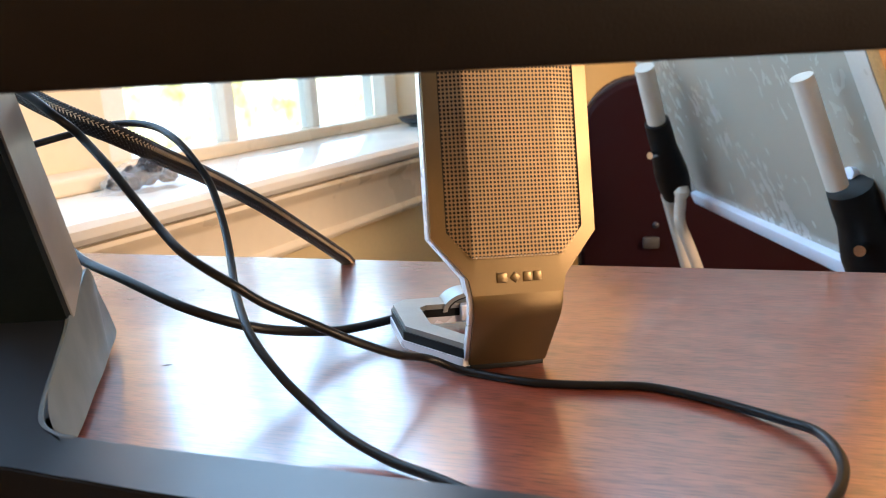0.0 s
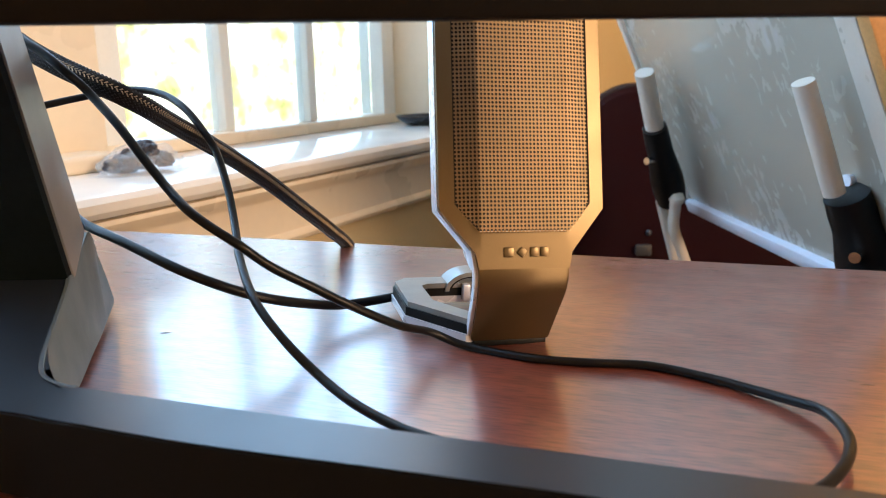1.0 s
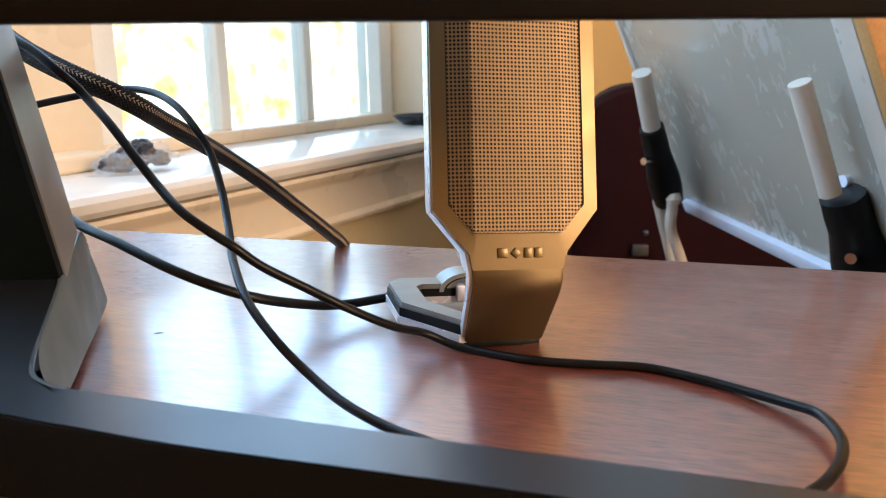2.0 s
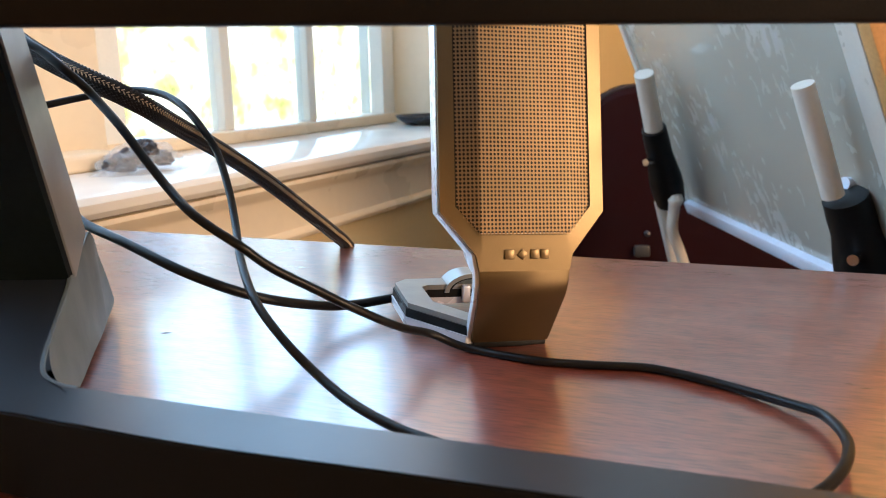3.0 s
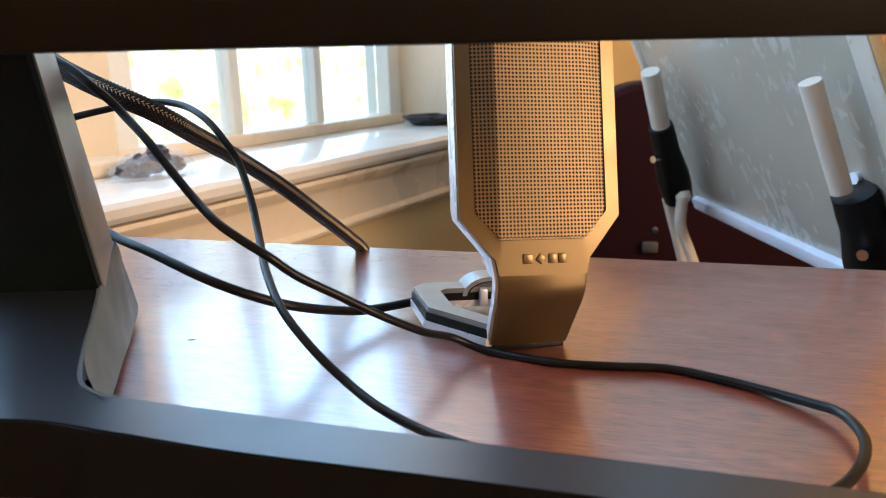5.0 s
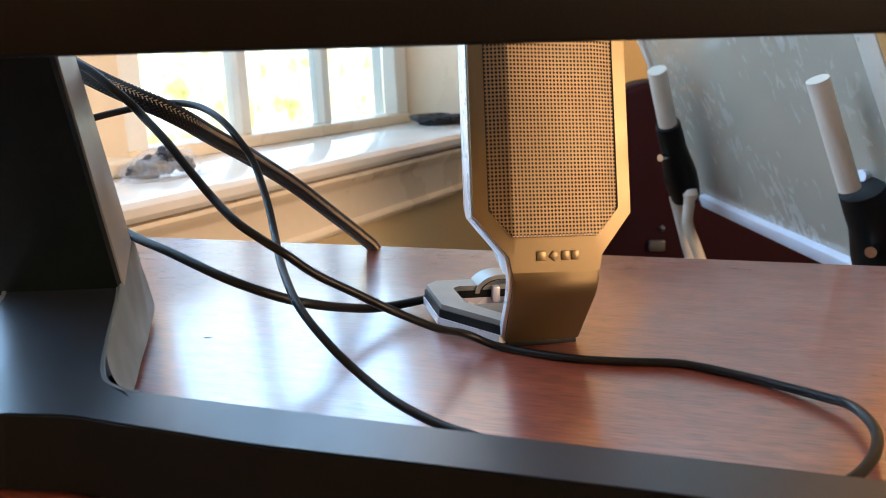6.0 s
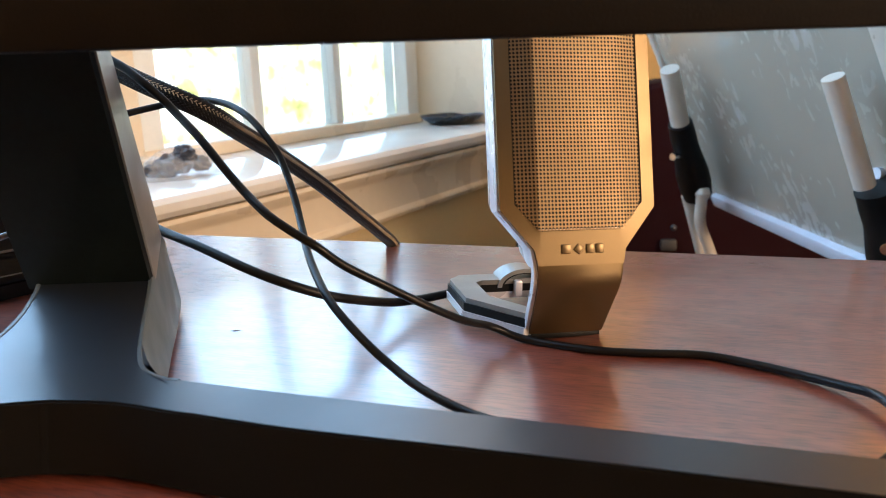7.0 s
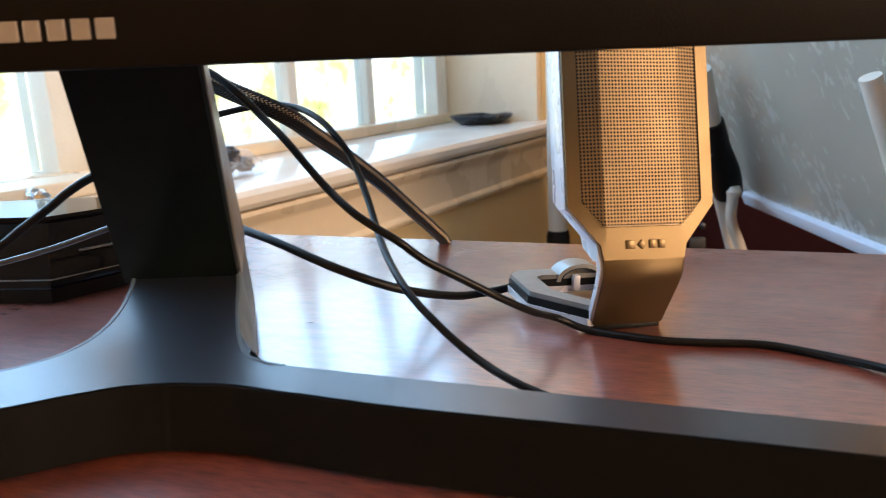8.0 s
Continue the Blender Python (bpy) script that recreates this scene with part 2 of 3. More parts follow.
def board_mat():
    """Grey enamel board, glossy, with smeared wipe marks."""
    m = mat("grey_enamel_board", (0.27, 0.26, 0.235), 0.14, scale=4, amount=0.06, bump=0.0)
    nt = m.node_tree
    b = nt.nodes["Principled BSDF"]
    tc = nt.nodes.new("ShaderNodeTexCoord")
    mp = nt.nodes.new("ShaderNodeMapping")
    mp.inputs["Scale"].default_value = (60.0, 34.0, 6.0)
    nt.links.new(tc.outputs["Object"], mp.inputs[0])
    n = nt.nodes.new("ShaderNodeTexNoise")
    n.inputs["Scale"].default_value, n.inputs["Detail"].default_value, n.inputs["Distortion"].default_value = 1.2, 5, 0.6
    nt.links.new(mp.outputs[0], n.inputs["Vector"])
    area = nt.nodes.new("ShaderNodeTexNoise")
    area.inputs["Scale"].default_value, area.inputs["Detail"].default_value = 5.0, 2
    nt.links.new(tc.outputs["Object"], area.inputs["Vector"])
    both = nt.nodes.new("ShaderNodeMath")
    both.operation = "MULTIPLY"
    nt.links.new(n.outputs[0], both.inputs[0])
    nt.links.new(area.outputs[0], both.inputs[1])
    r = nt.nodes.new("ShaderNodeValToRGB")
    r.color_ramp.elements[0].position, r.color_ramp.elements[0].color = 0.30, (0.355, 0.330, 0.275, 1)
    r.color_ramp.elements[1].position, r.color_ramp.elements[1].color = 0.60, (0.54, 0.55, 0.60, 1)
    nt.links.new(both.outputs[0], r.inputs[0])
    nt.links.new(r.outputs[0], b.inputs["Base Color"])
    r2 = nt.nodes.new("ShaderNodeMapRange")
    r2.inputs[1].default_value, r2.inputs[2].default_value, r2.inputs[3].default_value, r2.inputs[4].default_value = 0.22, 0.40, 0.12, 0.45
    nt.links.new(both.outputs[0], r2.inputs[0])
    nt.links.new(r2.outputs[0], b.inputs["Roughness"])
    return m


BOARD = board_mat()


# ---- mesh helpers ----
def part(name, bm, material, parent=None, label="", smooth=True, m=None):
    """Links a bmesh as one mesh object, under a thing where one is given."""
    me = bpy.data.meshes.new(name)
    bmesh.ops.recalc_face_normals(bm, faces=bm.faces)
    if smooth:
        for f in bm.faces:
            f.smooth = True
        for e in bm.edges:
            if len(e.link_faces) == 2 and e.calc_face_angle(0) > radians(32):
                e.smooth = False
    bm.to_mesh(me)
    bm.free()
    me.materials.append(material)
    ob = new(name, me)
    if parent is not None:
        ob.parent = parent
    if m is not None:
        ob.matrix_basis = m
    if label:
        tagged(ob, label)
    return ob


def thing(name, m, label, category, group="", kind=""):
    ob = new(name)
    ob.matrix_world = m
    return tagged(ob, label, category, group, kind)


def slab(lo, hi, bevel=0.0, seg=2):
    bm = bmesh.new()
    bmesh.ops.create_cube(bm, size=1.0)
    for v in bm.verts:
        for i in range(3):
            v.co[i] = lo[i] + (v.co[i] + 0.5) * (hi[i] - lo[i])
    if bevel:
        bmesh.ops.bevel(bm, geom=list(bm.edges), offset=bevel, segments=seg, profile=0.5, affect="EDGES")
    return bm


def prism(outline, z0, z1, bevel=0.0, seg=2):
    """A plan outline (counter-clockwise) raised from z0 to z1."""
    bm = bmesh.new()
    low = [bm.verts.new((x, y, z0)) for x, y in outline]
    top = [bm.verts.new((x, y, z1)) for x, y in outline]
    bm.faces.new(list(reversed(low)))
    bm.faces.new(top)
    n = len(outline)
    for i in range(n):
        bm.faces.new((low[i], low[(i + 1) % n], top[(i + 1) % n], top[i]))
    if bevel:
        bmesh.ops.bevel(bm, geom=list(bm.edges), offset=bevel, segments=seg, profile=0.5, affect="EDGES")
    return bm


def spline(points, per=8):
    """Catmull-Rom through the points."""
    p = [Vector(q) for q in points]
    p = [p[0] * 2 - p[1]] + p + [p[-1] * 2 - p[-2]]
    out = []
    for i in range(1, len(p) - 2):
        a, b, c, d = p[i - 1:i + 3]
        for k in range(per):
            t = k / per
            out.append(0.5 * (2 * b + (c - a) * t + (2 * a - 5 * b + 4 * c - d) * t * t + (3 * b - a - 3 * c + d) * t ** 3))
    out.append(p[-2])
    return out


def frames_along(path):
    up = Vector((0.03, 0.02, 1.0))
    rows = []
    for i, q in enumerate(path):
        tan = (path[min(i + 1, len(path) - 1)] - path[max(i - 1, 0)]).normalized()
        side = tan.cross(up).normalized()
        rows.append((q, tan, side, side.cross(tan).normalized()))
    return rows


def tube(path, radius, sides=12):
    """A round tube along a path; radius: one number, or one for each point."""
    bm = bmesh.new()
    rings = []
    for i, (q, tan, s, n) in enumerate(frames_along(path)):
        r = radius[i] if isinstance(radius, (list, tuple)) else radius
        rings.append([bm.verts.new(q + (s * math.cos(a) + n * math.sin(a)) * r)
                      for a in (2 * math.pi * k / sides for k in range(sides))])
    for a, b in zip(rings[:-1], rings[1:]):
        for k in range(sides):
            bm.faces.new((a[k], a[(k + 1) % sides], b[(k + 1) % sides], b[k]))
    bm.faces.new(list(reversed(rings[0])))
    bm.faces.new(rings[-1])
    return bm


def rod(a, b, r, sides=20):
    return tube([Vector(a), Vector(a).lerp(Vector(b), 0.5), Vector(b)], r, sides)


def loft(sections, close_ends=True):
    """Closed rings of equal length joined in order."""
    bm = bmesh.new()
    rings = [[bm.verts.new(p) for p in s] for s in sections]
    n = len(rings[0])
    for a, b in zip(rings[:-1], rings[1:]):
        for k in range(n):
            bm.faces.new((a[k], a[(k + 1) % n], b[(k + 1) % n], b[k]))
    if close_ends:
        bm.faces.new(list(reversed(rings[0])))
        bm.faces.new(rings[-1])
    return bm


def lathe(profile, sides=40):
    return loft([[(r * math.cos(2 * math.pi * k / sides), r * math.sin(2 * math.pi * k / sides), z) for k in range(sides)]
                 for r, z in profile])


# ---- the room ----
R = pose(0, 0, 0, 0, 0, ROOM)
FLOOR, TOP = -0.745, 1.75
U0, U1, V0, V1 = -1.9, 2.75, -2.6, 0.68       # inner faces of the room
WIN0, WIN1 = -0.16, 1.53                      # the recess of the windows
SILL = 0.006


def structure(name, bm, material, label, category, smooth=False):
    return tagged(part(name, bm, material, None, "", smooth, R), label, category, kind="structure")


structure("floor", slab((U0 - .2, V0 - .2, FLOOR - .1), (U1 + .2, V1 + .5, FLOOR)), CARPET, "dark brown carpeted floor of the study", "floor")
structure("ceiling", slab((U0 - .2, V0 - .2, TOP), (U1 + .2, V1 + .5, TOP + .1)), CEIL, "plain white plastered ceiling over the study", "ceiling")


def wall_window():
    """The window wall, with one wide recess through it."""
    bm = bmesh.new()
    for lo, hi in (((U0 - .2, V1, FLOOR), (WIN0, V1 + .30, TOP)), ((WIN1, V1, FLOOR), (U1 + .2, V1 + .30, TOP)),
                   ((WIN0, V1, FLOOR), (WIN1, V1 + .30, SILL - .03)), ((WIN0, V1, 1.32), (WIN1, V1 + .30, TOP))):
        b = slab(lo, hi)
        me = bpy.data.meshes.new("tmp")
        b.to_mesh(me)
        b.free()
        bm.from_mesh(me)
        bpy.data.meshes.remove(me)
    return bm


structure("wall_window", wall_window(), WALL, "cream painted wall with a deep window recess", "wall")
structure("wall_far", slab((U1, V0 - .2, FLOOR), (U1 + .2, V1 - .002, TOP)), WALL, "cream painted wall behind the suitcase", "wall")
structure("wall_near", slab((U0 - .2, V0 - .2, FLOOR), (U0, V1 - .002, TOP)), WALL, "plain cream painted wall of the study", "wall")


# unseen wall; its upper opening is added so the sun reaches the far walls
def wall_back():
    bm = bmesh.new()
    for lo, hi in (((U0 + .002, V0 - .2, FLOOR), (-1.2, V0, TOP)), ((0.25, V0 - .2, FLOOR), (U1 - .002, V0, 1.12)), ((2.60, V0 - .2, 1.12), (U1 - .002, V0, TOP)),
                   ((-1.2, V0 - .2, FLOOR), (0.25, V0, .1)), ((-1.2, V0 - .2, 1.5), (0.25, V0, TOP))):
        b = slab(lo, hi)
        me = bpy.data.meshes.new("tmp")
        b.to_mesh(me)
        b.free()
        bm.from_mesh(me)
        bpy.data.meshes.remove(me)
    return bm


structure("wall_back", wall_back(), WALL, "unseen cream painted wall with two openings that let light in", "wall")
# an unseen wall, added outside to block the low sun from the lower opening
structure("sun_block_wall", slab((-3.2, V0 - 1.3, FLOOR - .1), (-.14, V0 - 1.1, 2.1)), WALL, "plain unseen wall that blocks the low sun", "wall")

# the recess: jambs, stool, apron
structure("window_jamb", slab((WIN1 - .02, V1 + .003, SILL), (WIN1 - .002, V1 + .235, 1.32)), TRIM, "ivory painted side lining of the window recess", "trim")


def profile_along(u0, u1, outline):
    """A moulding: an outline in (v, z) run along the wall."""
    return loft([[(u, v, z) for v, z in outline] for u in (u0, u1)])


sill = structure("window_sill", profile_along(WIN0 - .1, WIN1 + .07, [
    (.915, SILL - .03), (.915, SILL), (.652, SILL), (.645, SILL - .002), (.640, SILL - .008), (.640, SILL - .017), (.644, SILL - .023), (.652, SILL - .026), (.676, SILL - .0265)]),
    SILLP, "glossy ivory window sill with a rounded front edge", "sill", True)
structure("trim_apron", profile_along(WIN0 - .08, WIN1 + .05, [
    (.679, -.021), (.648, -.021), (.647, -.026), (.652, -.034), (.660, -.039), (.663, -.044), (.663, -.088), (.659, -.091), (.657, -.096), (.659, -.101), (.665, -.104), (.679, -.105)]),
    TRIM, "ivory moulded apron board under the window sill", "trim", True)


def window(name, u0, u1, bars, label):
    """A sash window: frame, glazing bars with glass between them."""
    w = thing(name, R, label, "window", kind="structure")
    z0, z1, v = SILL, 1.30, 0.915
    part("window_frame", slab((u0 - .045, v - .03, z0), (u0, v + .03, z1), .004), SASH, w)
    part("window_frame", slab((u1, v - .03, z0), (u1 + .045, v + .03, z1), .004), SASH, w)
    part("bottom_rail", slab((u0 - .045, v - .035, z0), (u1 + .045, v + .03, .026), .004), TRIM, w)
    part("top_rail", slab((u0 - .045, v - .03, z1 - .02), (u1 + .045, v + .03, 1.32), .004), SASH, w)
    edges = [u0] + list(bars) + [u1]
    for b in bars:
        part("glazing_bar", slab((b - .011, v - .016, .0255), (b + .011, v + .016, z1 - .02), .003), SASH, w)
    zb = [.026, .44, .86, z1 - .02]
    for z in zb[1:-1]:
        part("glazing_bar", slab((u0, v - .013, z - .010), (u1, v + .013, z + .010), .003), SASH, w)
    for a, b in zip(edges[:-1], edges[1:]):
        for c, d in zip(zb[:-1], zb[1:]):
            p = part("pane", slab((a + .004, v - .002, c + .003), (b - .004, v + .002, d - .003)), GLASS, w, "", False)
            p.visible_shadow = False
    return w


window("window_1", 0.80, 1.455, (1.015, 1.235), "white sash window with narrow glazing bars, bright garden outside")
window("window_2", -0.10, 0.566, (0.12, 0.335), "white sash window beside the first, bright garden outside")
structure("trim_stool_block", slab((-.145, .800, SILL), (.72, .8715, .026), .004), TRIM, "ivory painted board under the second window", "trim")
structure("window_pier", slab((0.613, 0.872, SILL), (0.754, 0.945, 1.318), .003), TRIM, "ivory painted post between the two windows", "trim")
tagged(part("backdrop", slab((-9, 7.0, -3), (12, 7.02, 6)), GARDEN, None, "", False, R), "bright sunlit garden and thin woods far outside", "backdrop", kind="structure")

# ---- desk ----
E = pose(-0.0033, 0.5595, 0, 0, 0, -18.4)      # local x along the back edge, y towards the back
desk = thing("desk", E, "glossy dark red mahogany desk with a dusty top", "desk")


part("desktop", slab((-.42, -.76, -.032), (1.05, 0.0, 0.0), .003, 3), WOOD, desk)
part("side_panel", slab((-.39, -.70, FLOOR), (-.365, -.05, -.0325), .002), WOOD, desk)
part("side_panel", slab((.985, -.70, FLOOR), (1.01, -.05, -.0325), .002), WOOD, desk)
part("back_panel", slab((-.3645, -.09, -.45), (.9845, -.07, -.0325), .002), WOOD, desk)

# ---- monitor ----
MX = -0.166                                      # the middle of the monitor
monitor = thing("monitor", Matrix.Identity(4), "black computer monitor on a dark grey metal stand", "monitor")
TIP = pose(MX, 0.225, 0.1325, 0, 0.7, 0)
W2 = 0.315


def bezel():
    """The lower chin and the frame round the screen, hollow for the panel."""
    bm = bmesh.new()
    for lo, hi in (((-W2, 0, 0), (W2, .010, .026)), ((-W2, 0, .0262), (-W2 + .012, .010, .358)), ((W2 - .012, 0, .0262), (W2, .010, .358)), ((-W2 + .0122, 0, .346), (W2 - .0122, .010, .358))):
        b = slab(lo, hi, .0012, 2)
        me = bpy.data.meshes.new("tmp")
        b.to_mesh(me)
        b.free()
        bm.from_mesh(me)
        bpy.data.meshes.remove(me)
    return bm


part("bezel", bezel(), BEZEL, monitor, "black plastic bezel", True, TIP)
part("screen", slab((-W2 + .0125, .003, .0265), (W2 - .0125, .008, .3455)), SCREEN, monitor, "dark glossy screen", False, TIP)
part("rear_shell", loft([[(-W2 + .003 + i, y, .0015 + j), (W2 - .003 - i, y, .0015 + j), (W2 - .003 - i, y, .356 - j), (-W2 + .003 + i, y, .356 - j)]
     for y, i, j in ((.0103, 0, 0), (.022, .004, .0008), (.030, .02, .014), (.060, .12, .07))]), BEZEL_EDGE, monitor, "grey plastic rear shell", True, TIP)
for k in range(7):
    wv = (.0052, .0054, .0064, .0050, .0054, .0055, .0056)[k]
    x = -.0129 + k * .0074
    bmk = slab((x - wv / 2, -.0004, .0086), (x + wv / 2, -.0001, .0147), .0003, 1)
    part("logo_bar", bmk, LOGO, monitor, "small silver bar of the maker's mark", False, TIP)

# neck and foot of the stand
NB = [(-.1975, .348, .0365), (-.1405, .348, .0365), (-.1440, .370, .0525), (-.190, .372, .0525)]
NT = [(-.1795, .262, .195), (-.1235, .262, .195), (-.1375, .300, .200), (-.1655, .300, .200)]


def neck():
    secs = []
    for k in range(7):
        f = k / 6
        secs.append([Vector(a).lerp(Vector(b), f) for a, b in zip(NB, NT)])
    bm = loft(secs)
    bmesh.ops.bevel(bm, geom=[e for e in bm.edges if abs((e.verts[0].co - e.verts[1].co).normalized().z) > .6], offset=.0012, segments=2, profile=.5, affect="EDGES")
    return bm


part("neck", neck(), NECKSIDE, monitor, "satin grey metal neck")
# glossy black cover on the front of the neck
cv = []
for f in (0.0, 0.5, 1.0):
    a, b = Vector(NB[0]).lerp(Vector(NT[0]), f), Vector(NB[1]).lerp(Vector(NT[1]), f)
    o = Vector((0, -.0030, -.0016))
    cv.append([a + Vector((.0008, 0, 0)) + o * .1, b - Vector((.0008, 0, 0)) + o * .1, b - Vector((.0012, 0, 0)) + o, a + Vector((.0012, 0, 0)) + o])
part("neck_cover", loft(cv), NECKBLACK, monitor, "glossy black front cover of the neck")

FRONT = [(-.40, .147), (-.33, .172), (-.26, .197), (-.225, .2095), (-.188, .225), (-.172, .2335), (-.156, .2405), (-.146, .2425), (-.135, .243), (-.115, .240),
         (-.095, .2325), (-.076, .2255), (-.048, .2155), (.011, .1980), (.066, .1808), (.17, .1475)]
REAR = [(-.40, .178), (-.33, .208), (-.26, .235), (-.226, .2525), (-.207, .2605), (-.196, .272), (-.188, .292), (-.1865, .317), (-.1925, .349), (-.1428, .349), (-.1345, .317),
        (-.1286, .296), (-.1225, .280), (-.1160, .2674), (-.100, .2566), (.004, .2210), (.060, .2025), (.17, .166)]
FRONT.insert(8, (-.141, .2430))
FRONT.insert(12, (-.085, .2290))
FRONT[9:9] = [(-.1400, .2430), (-.1385, .2431)]
REAR[9:9] = [(-.1850, .3490), (-.1500, .3490)]


def rise(y):
    t = max(0, (y - .275) / .077)
    return .025 + .015 * t * t


def stand_base():
    f, r = spline([(x, y, 0) for x, y in FRONT], 5), spline([(x, y, 0) for x, y in REAR], 5)
    bm = bmesh.new()
    cols = []
    for a, b in zip(f, r):
        col = [bm.verts.new((a.x, a.y + .0010, .0035))]
        col.append(bm.verts.new((a.x, a.y + .0010, .0240)))
        for k in range(13):
            p = a.lerp(b, k / 12)
            col.append(bm.verts.new((p.x, p.y, rise(p.y))))
        col.append(bm.verts.new((b.x, b.y - .0004, rise(b.y) - .0012)))
        col.append(bm.verts.new((b.x, b.y - .0004, .0025)))
        cols.append(col)
    for a, b in zip(cols[:-1], cols[1:]):
        n = len(a)
        for k in range(n):
            bm.faces.new((a[k], b[k], b[(k + 1) % n], a[(k + 1) % n]))
    bm.faces.new(cols[0])
    bm.faces.new(list(reversed(cols[-1])))
    return bm


part("stand_foot", stand_base(), STAND, monitor, "dark grey satin stand foot with two spread arms")
# front of the foot as its own part, with its shade in the colour
part("front_edge", loft([[(p.x, p.y + .0006, .0030), (p.x, p.y - .0060, .0022), (p.x, p.y - .0014, .0215), (p.x, p.y - .0006, .0242), (p.x, p.y + .0006, .0248)]
     for p in spline([(x, y, 0) for x, y in FRONT], 5)]), STAND_SHADE, monitor, "front edge of the foot, coloured darker for shade")


def side_plate(top, low, side):
    """The side of the foot under the neck, coloured lighter for the light on it, between its upper and its lower edge.
    """
    secs = []
    up = spline(top, 8)
    for i, (p, q) in enumerate(zip(up, spline([(x, y, .0026) for x, y in low], 8))):
        d = up[min(i + 1, len(up) - 1)] - up[max(i - 1, 0)]
        n = Vector((-d.y, d.x, 0)).normalized() * side
        r = p.lerp(q, .03)
        secs.append([q - n * .0020, q + n * .0004, r + n * .0006, p + Vector((0, 0, .0002)), p - n * .0014 + Vector((0, 0, .0001)), p - n * .0020 - Vector((0, 0, .0020))])
    return loft(secs)


part("foot_side", side_plate([(-.161, .428, .0045), (-.1583, .4165, .0190), (-.1550, .4025, .0340), (-.1525, .392, .0472), (-.1480, .373, .0440), (-.143, .352, .0405), (-.139, .338, .0355), (-.134, .318, .0300), (-.128, .297, .0263), (-.1218, .280, .0252), (-.1152, .2678, .025), (-.1070, .2603, .025), (-.100, .2572, .025)],
     [(-.161, .428), (-.1572, .4165), (-.1532, .4025), (-.150, .392), (-.1443, .373), (-.1386, .352), (-.1346, .338), (-.1288, .318), (-.1235, .297), (-.1196, .2803), (-.1138, .2680), (-.1062, .2603), (-.100, .2572)], 1), FOOT_LIT, monitor, "side of the foot, coloured lighter for the light on it")
part("foot_side", side_plate([(-.177, .428, .0045), (-.1797, .4165, .0190), (-.183, .4025, .0340), (-.1855, .392, .0472), (-.190, .373, .0440), (-.1930, .352, .0405), (-.1905, .338, .0355), (-.1880, .318, .0300), (-.1885, .297, .0263), (-.192, .281, .0252), (-.1975, .2705, .025), (-.208, .2605, .025), (-.226, .2525, .025)],
     [(-.177, .428), (-.1807, .4165), (-.1847, .4025), (-.1880, .392), (-.193, .373), (-.1970, .352), (-.1945, .338), (-.1920, .318), (-.1920, .297), (-.1950, .281), (-.1995, .2705), (-.209, .2610), (-.226, .2530)], -1), FOOT_LIT, monitor, "side of the foot, coloured lighter for the light on it")


def heel():
    """The part of the foot behind the neck, tapering to the rear."""
    def ring(y, z, h, c):
        return [(c - h, y, .0025), (c + h, y, .0025), (c + h, y, z), (c - h, y, z)]
    return loft([ring(.3475, .0375, .0230, -.1680), ring(.370, .0430, .0200, -.1690), ring(.390, .0470, .0155, -.1690), ring(.4260, .005, .0080, -.1695)])


part("stand_heel", heel(), NECKSIDE, monitor, "grey heel of the stand foot")
for x, y in ((-.30, .200), (.10, .180), (-.167, .35), (-.169, .40)):
    part("rubber_foot", lathe([(.004, 0.0), (.0045, .0008), (.004, .004)], 16), RUBBER, monitor, "small black rubber foot", True, pose(x, y, 0))

# ---- loudspeaker ----
SP = pose(0.0468, 0.3437, 0.0440, 0, 3.0, 13.0)
speaker = thing("loudspeaker", SP, "champagne silver desktop loudspeaker with a punched metal grille", "loudspeaker")
LEANB = pose(0, 0, 0, -13.5, 0, 0)               # the face leans back: local z runs up the face, y into it


def body_outline():
    half = [(.0208, 0.0), (.0356, .0182), (.0356, .128), (.0300, .139)]
    return [(-x, z) for x, z in half] + [(x, z) for x, z in reversed(half)]


def ring_prism(outer, inner, y0, y1):
    """A flat frame between two outlines of equal length, in the x-z plane, with thickness."""
    bm = bmesh.new()
    n = len(outer)
    ro = [bm.verts.new((x, y0, z)) for x, z in outer]
    ri = [bm.verts.new((x, y0, z)) for x, z in inner]
    bo = [bm.verts.new((x, y1, z)) for x, z in outer]
    bi = [bm.verts.new((x, y1, z)) for x, z in inner]
    for k in range(n):
        j = (k + 1) % n
        bm.faces.new((ro[k], ro[j], ri[j], ri[k]))
        bm.faces.new((bo[j], bo[k], bi[k], bi[j]))
        bm.faces.new((ro[j], ro[k], bo[k], bo[j]))
        bm.faces.new((ri[k], ri[j], bi[j], bi[k]))
    return bm


GRI = [(-.0170, .0086), (-.0186, .0086), (-.0290, .0202), (-.0290, .1265), (-.0255, .1335), (.0255, .1335), (.0290, .1265), (.0290, .0202), (.0186, .0086), (.0170, .0086)]
FACE = [(-.0194, -.0062), (-.0207, .0004), (-.0352, .0182), (-.0352, .1280), (-.0300, .1385), (.0300, .1385), (.0352, .1280), (.0352, .0182), (.0207, .0004), (.0194, -.0062)]
def front_frame():
    """The frame round the grille; its long sides fall away a little to the outside."""
    bm = ring_prism(FACE, GRI, 0.0, .0034)
    for v in bm.verts:
        if v.co.y < .001 and abs(v.co.x) > .0295 and v.co.z > .01:
            v.co.y = .0011
    return bm


part("front_frame", front_frame(), SILVER, speaker, "champagne metallic front frame", True, LEANB)


